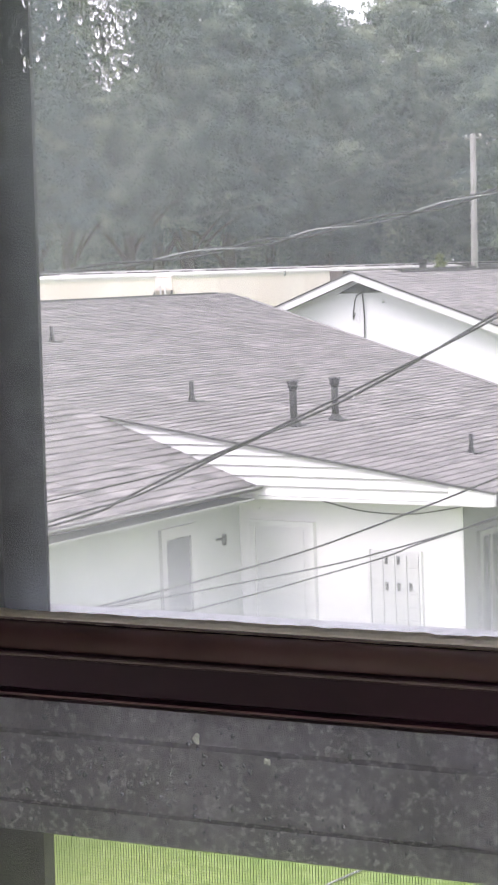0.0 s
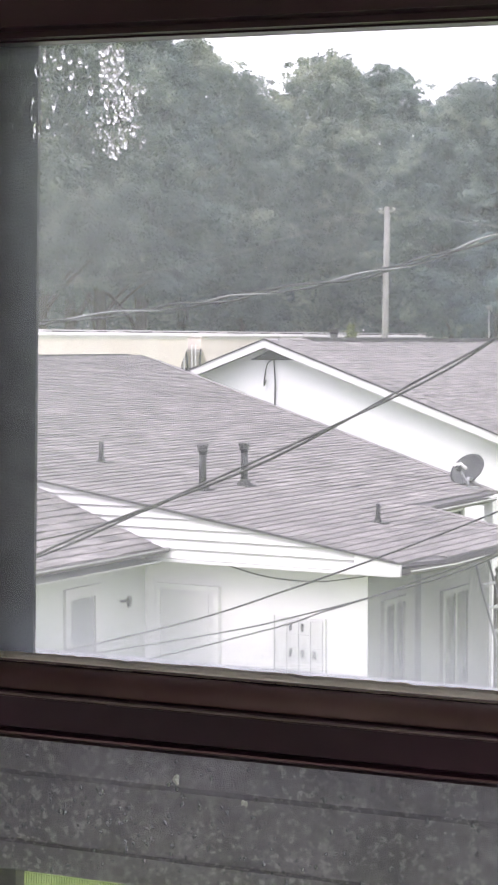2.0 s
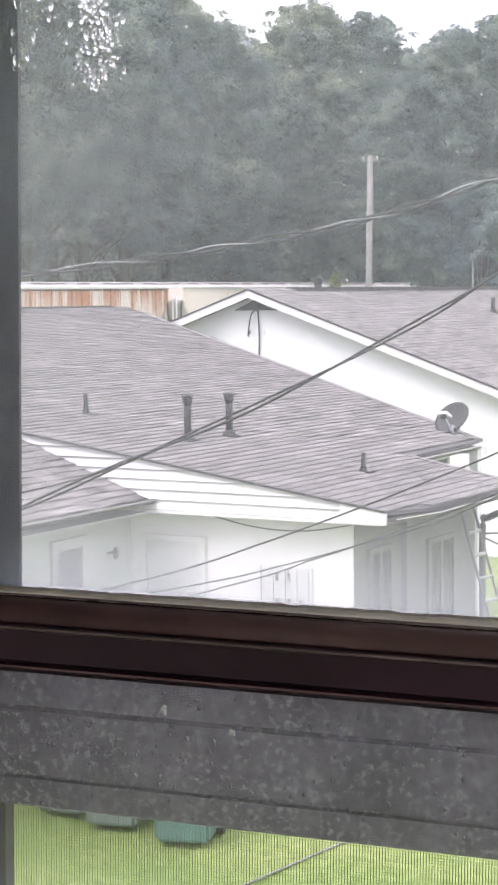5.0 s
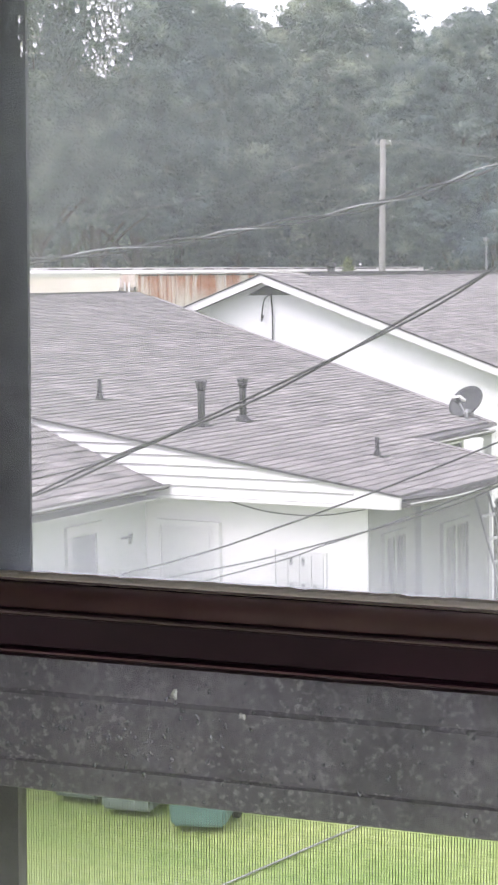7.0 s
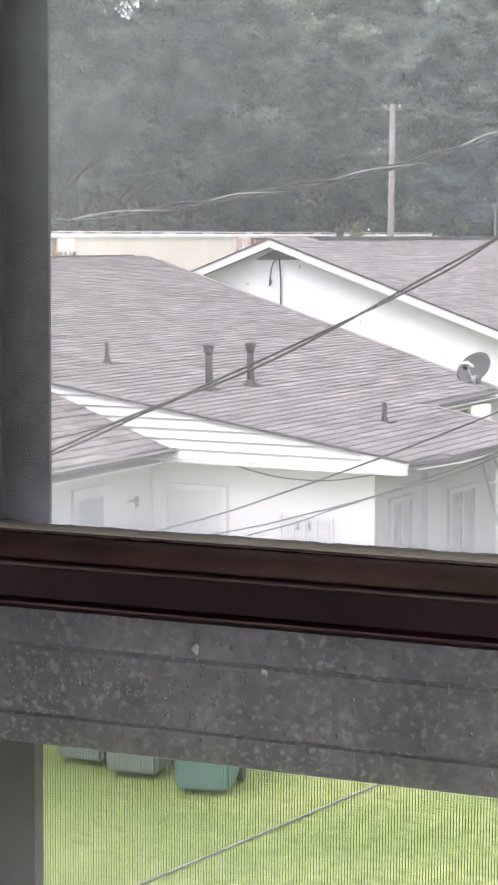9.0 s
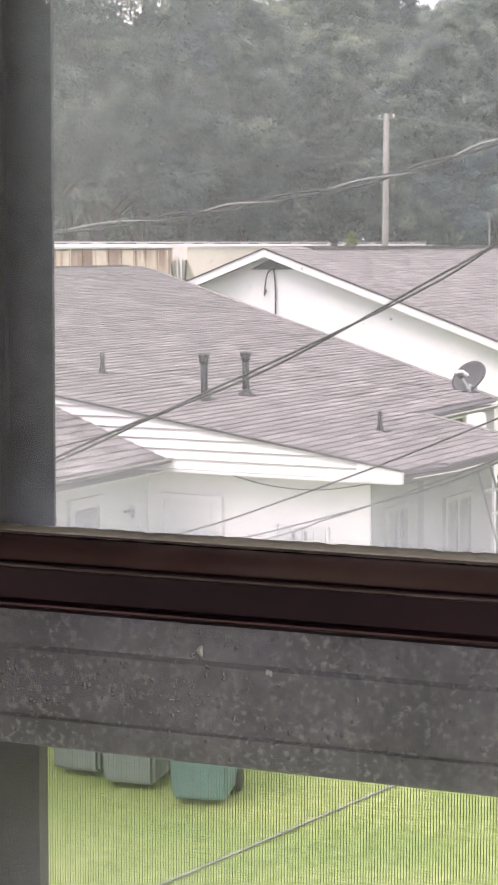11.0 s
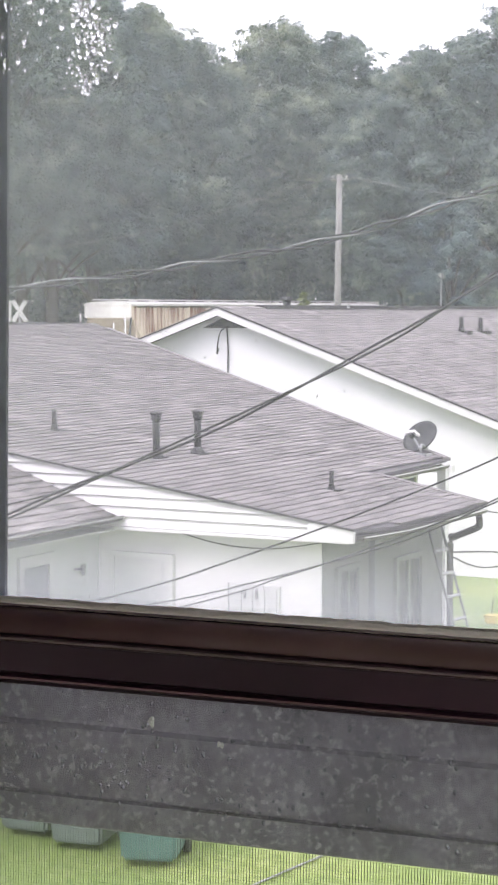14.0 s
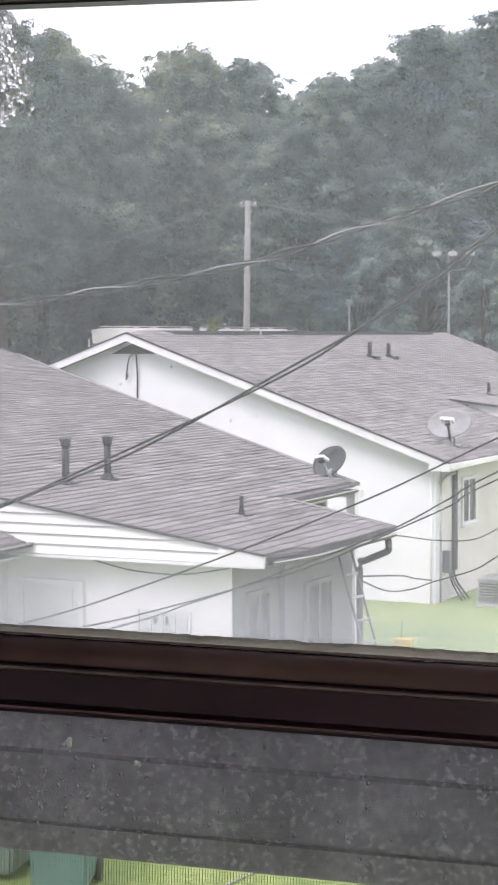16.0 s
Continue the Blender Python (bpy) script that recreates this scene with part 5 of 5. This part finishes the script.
# ---- trees ----
def leaf_soup(name, pos, out, size, seed, parent=None):
    """One small triangle a leaf, turned mostly outwards and upwards."""
    g = np.random.default_rng(seed)
    n = len(pos)
    up = out + g.normal(0, 0.55, (n, 3)) + np.array((0, 0, 0.45))
    up /= np.linalg.norm(up, axis=1, keepdims=True)
    side = np.cross(up, g.normal(0, 1, (n, 3)))
    side /= np.linalg.norm(side, axis=1, keepdims=True)
    fwd = np.cross(side, up)
    l, w = size * g.uniform(0.7, 1.4, (n, 1)), size * g.uniform(0.4, 0.8, (n, 1))
    verts = np.stack((pos - fwd * l * 0.5 - side * w, pos - fwd * l * 0.4 + side * w, pos + fwd * l), axis=1).reshape(-1, 3)
    faces = np.arange(3 * n).reshape(-1, 3)
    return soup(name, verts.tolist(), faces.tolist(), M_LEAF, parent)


def tree_kind(seed, height, spread, leaves, leaf, clump_count=74, low=0.12):
    """One broadleaf tree: a forked trunk and a crown of leaf sprays gathered in uneven boughs."""
    r = random.Random(seed)
    g = np.random.default_rng(seed)
    t = thing("tree", "tall broadleaf tree in full summer leaf behind the railway", "tree", group="trees behind the railway")
    bm = bmesh.new()
    tube(bm, smooth_line([(0, 0, -0.3), (r.uniform(-.2, .2), r.uniform(-.2, .2), height * 0.3), (r.uniform(-.6, .6), r.uniform(-.6, .6), height * 0.6), (r.uniform(-.8, .8), r.uniform(-.8, .8), height * 0.9)], 4),
         [0.42 - 0.03 * k for k in range(13)], 8)
    boughs = []
    for k in range(clump_count):
        f = (k + r.random()) / clump_count
        prof = 0.30 + 0.70 * math.sin(math.pi * (0.16 + 0.80 * f)) ** 0.75
        if f > 0.9:
            prof *= 0.75
        a, q = 2.399 * k + r.uniform(-0.5, 0.5), spread * prof * (r.uniform(0.55, 0.98) if r.random() < 0.8 else r.uniform(0.1, 0.55))
        rad = spread * r.uniform(0.16, 0.30) * (1.15 - 0.4 * f)
        c = Vector((q * math.cos(a), q * math.sin(a), height * (low + (0.97 - low) * f) - rad * 0.5))
        boughs.append((c, rad))
        if k % 3 == 0:
            tube(bm, smooth_line([(0, 0, max(1.5, c.z * 0.62)), (c.x * 0.5, c.y * 0.5, c.z * 0.85), tuple(c)], 3), [0.14, 0.12, 0.1, 0.08, 0.06, 0.05, 0.03], 5)
    part("trunk", bm, M_BARK, t)
    total = sum(q * q for _, q in boughs)
    pos, out = [], []
    for c, rad in boughs:
        n = int(leaves * rad * rad / total)
        sprays = max(8, int(26 * (rad / spread / 0.25) ** 2))
        d = g.normal(0, 1, (sprays, 3)) + np.array((0, 0, 0.45))
        d /= np.linalg.norm(d, axis=1, keepdims=True)
        reach = g.uniform(0.55, 1.12, (sprays, 1)) + 0.45 * (g.random((sprays, 1)) < 0.14)
        centre = np.array(c) + d * reach * rad * np.array((1.1, 1.1, 0.75))
        pick = g.integers(0, sprays, n)
        pos.append(centre[pick] + g.normal(0, 1, (n, 3)) * np.array((0.23, 0.23, 0.13)) * (0.6 + 0.4 * rad))
        out.append(d[pick])
    tagged(leaf_soup("crown", np.concatenate(pos), np.concatenate(out), leaf, seed, t), kind="stuff")
    return t


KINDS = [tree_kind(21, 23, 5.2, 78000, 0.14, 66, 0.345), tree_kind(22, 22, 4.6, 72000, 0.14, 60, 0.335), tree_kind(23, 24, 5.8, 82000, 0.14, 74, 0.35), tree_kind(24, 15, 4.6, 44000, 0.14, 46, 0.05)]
# x, y, height of each tree: west of the railway, east of it, and the lower ones in front
WEST = [(-62.5, 73.6, 24.3), (-63.0, 79.6, 25.5), (-62.5, 85.0, 26.1), (-63.0, 91.0, 26.0), (-62.5, 95.0, 25.1), (-63.0, 100.7, 25.3), (-62.5, 106.7, 23.9), (-69.0, 84.6, 26.3), (-69.0, 96.8, 28.2),
        (-69.0, 107.7, 26.3), (-68.0, 112.5, 25.5), (-68.0, 121.1, 22.5), (-63.0, 121.3, 27.2), (-63.5, 130.8, 27.6), (-66.0, 120.7, 24.7), (-69.0, 138.0, 27.1), (-63.0, 133.3, 25.2)]
EAST = [(-43.8, 100.8, 19.6), (-43.1, 100.1, 20.3), (-41.7, 102.8, 21.5), (-40.6, 105.4, 21.8), (-37.5, 104.4, 24.1), (-35.5, 106.2, 23.8), (-32.8, 105.0, 24.7), (-30.6, 107.7, 24.7), (-45.6, 108.6, 20.0),
        (-45.5, 108.8, 21.8), (-41.6, 111.4, 23.7), (-37.1, 114.1, 25.2)]
LOW = [(-61.0, 118.3, 21.8), (-60.5, 104.2, 13.0), (-40.0, 94.0, 7.0), (-37.8, 93.6, 11.0), (-35.8, 97.6, 14.0), (-31.4, 97.0, 10.0), (-29.0, 98.8, 11.5), (-35.2, 92.0, 7.0)]
rng = random.Random(77)
used = set()
for i, (x, y, h) in enumerate(WEST + EAST + LOW):
    k = 3 if h < 18 else rng.randrange(3)
    base_h = (23, 22, 24, 15)[k]
    wide = rng.uniform(0.85, 1.08)
    m = pose(x, y, GROUND, 0, 0, rng.uniform(0, 360)) @ Matrix.Diagonal((h / base_h * wide, h / base_h * wide, h / base_h, 1))
    if k not in used:
        used.add(k)
        KINDS[k].matrix_world = m
    else:
        copy_thing(KINDS[k], m).matrix_basis = m
# undergrowth and woods behind: one mass of foliage, thickest near the ground
g = np.random.default_rng(5)
COUNT, THICKET = 120000, 150000
s_ = g.random(COUNT + THICKET)
off = np.concatenate((g.uniform(4, 16, COUNT), g.uniform(1, 18, THICKET)))
ux = -95 + 85 * s_ - 0.45 * off + g.normal(0, 1, COUNT + THICKET)
uy = 86 + 40 * s_ + 0.9 * off + g.normal(0, 1, COUNT + THICKET)
tops = np.array([17 + 4 * noise.noise((a * 0.12, b * 0.12, 0)) + 2 * noise.noise((a * 0.5, b * 0.5, 3)) for a, b in zip(ux, uy)])
tops[COUNT:] *= 0.62
pos = np.stack((ux, uy, GROUND + tops * g.random(COUNT + THICKET) ** 0.8), axis=1)
# the railway runs through in a clear corridor, with a thicket along its far edge
pos = pos[(pos[:, 0] < -59.5) | (pos[:, 0] > -49.0)]
edge = np.stack((g.uniform(-67, -60, 45000), g.uniform(98, 152, 45000), 11.5 * g.random(45000) ** 0.85), axis=1)
pos = np.concatenate((pos, edge))
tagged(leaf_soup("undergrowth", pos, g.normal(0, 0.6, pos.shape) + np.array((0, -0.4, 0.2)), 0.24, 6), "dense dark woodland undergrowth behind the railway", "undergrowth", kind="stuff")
# a weed tree by the pole
shrub = thing("shrub", "slender bright green weed tree beside the utility pole", "shrub", Matrix.Translation((-25.9, 51.5, GROUND)))
barpart("stem", [(0, 0, 0), (0.05, 0, 3.5), (0.0, 0, 5.1)], [0.06, 0.04, 0.015], M_BARK, shrub, n=6)
verts, faces = [], []
for _ in range(900):
    z = rng.uniform(1.5, 5.4)
    q = 0.8 * (1 - (z - 1.5) / 4.6)
    a = rng.uniform(0, 6.28)
    p = Vector((q * math.cos(a) * rng.random(), q * math.sin(a) * rng.random(), z))
    up = Vector((rng.gauss(0, 1), rng.gauss(0, 1), rng.gauss(0.6, 0.6))).normalized()
    side = up.cross(Vector((rng.random(), rng.random(), rng.random())).normalized()).normalized()
    fwd = side.cross(up)
    b = len(verts)
    verts += [tuple(p - fwd * 0.11), tuple(p + side * 0.05), tuple(p + fwd * 0.12), tuple(p - side * 0.05)]
    faces.append((b, b + 1, b + 2, b + 3))
tagged(soup("crown", verts, faces, M_SHRUB, shrub), kind="stuff")


def motions():
    for k, car in CARS:
        rows = []
        for i in range(17):
            t = float(i)
            y = 84.94 + 6.608 - CAR * k + 5.813 * t - 0.011 * t * t - CAR / 2
            rows.append((t, pose(TX - 0.0081 * (y - 84.94), y, 0, 0, 0, 0.46)))
        walk(car, rows)


motions()
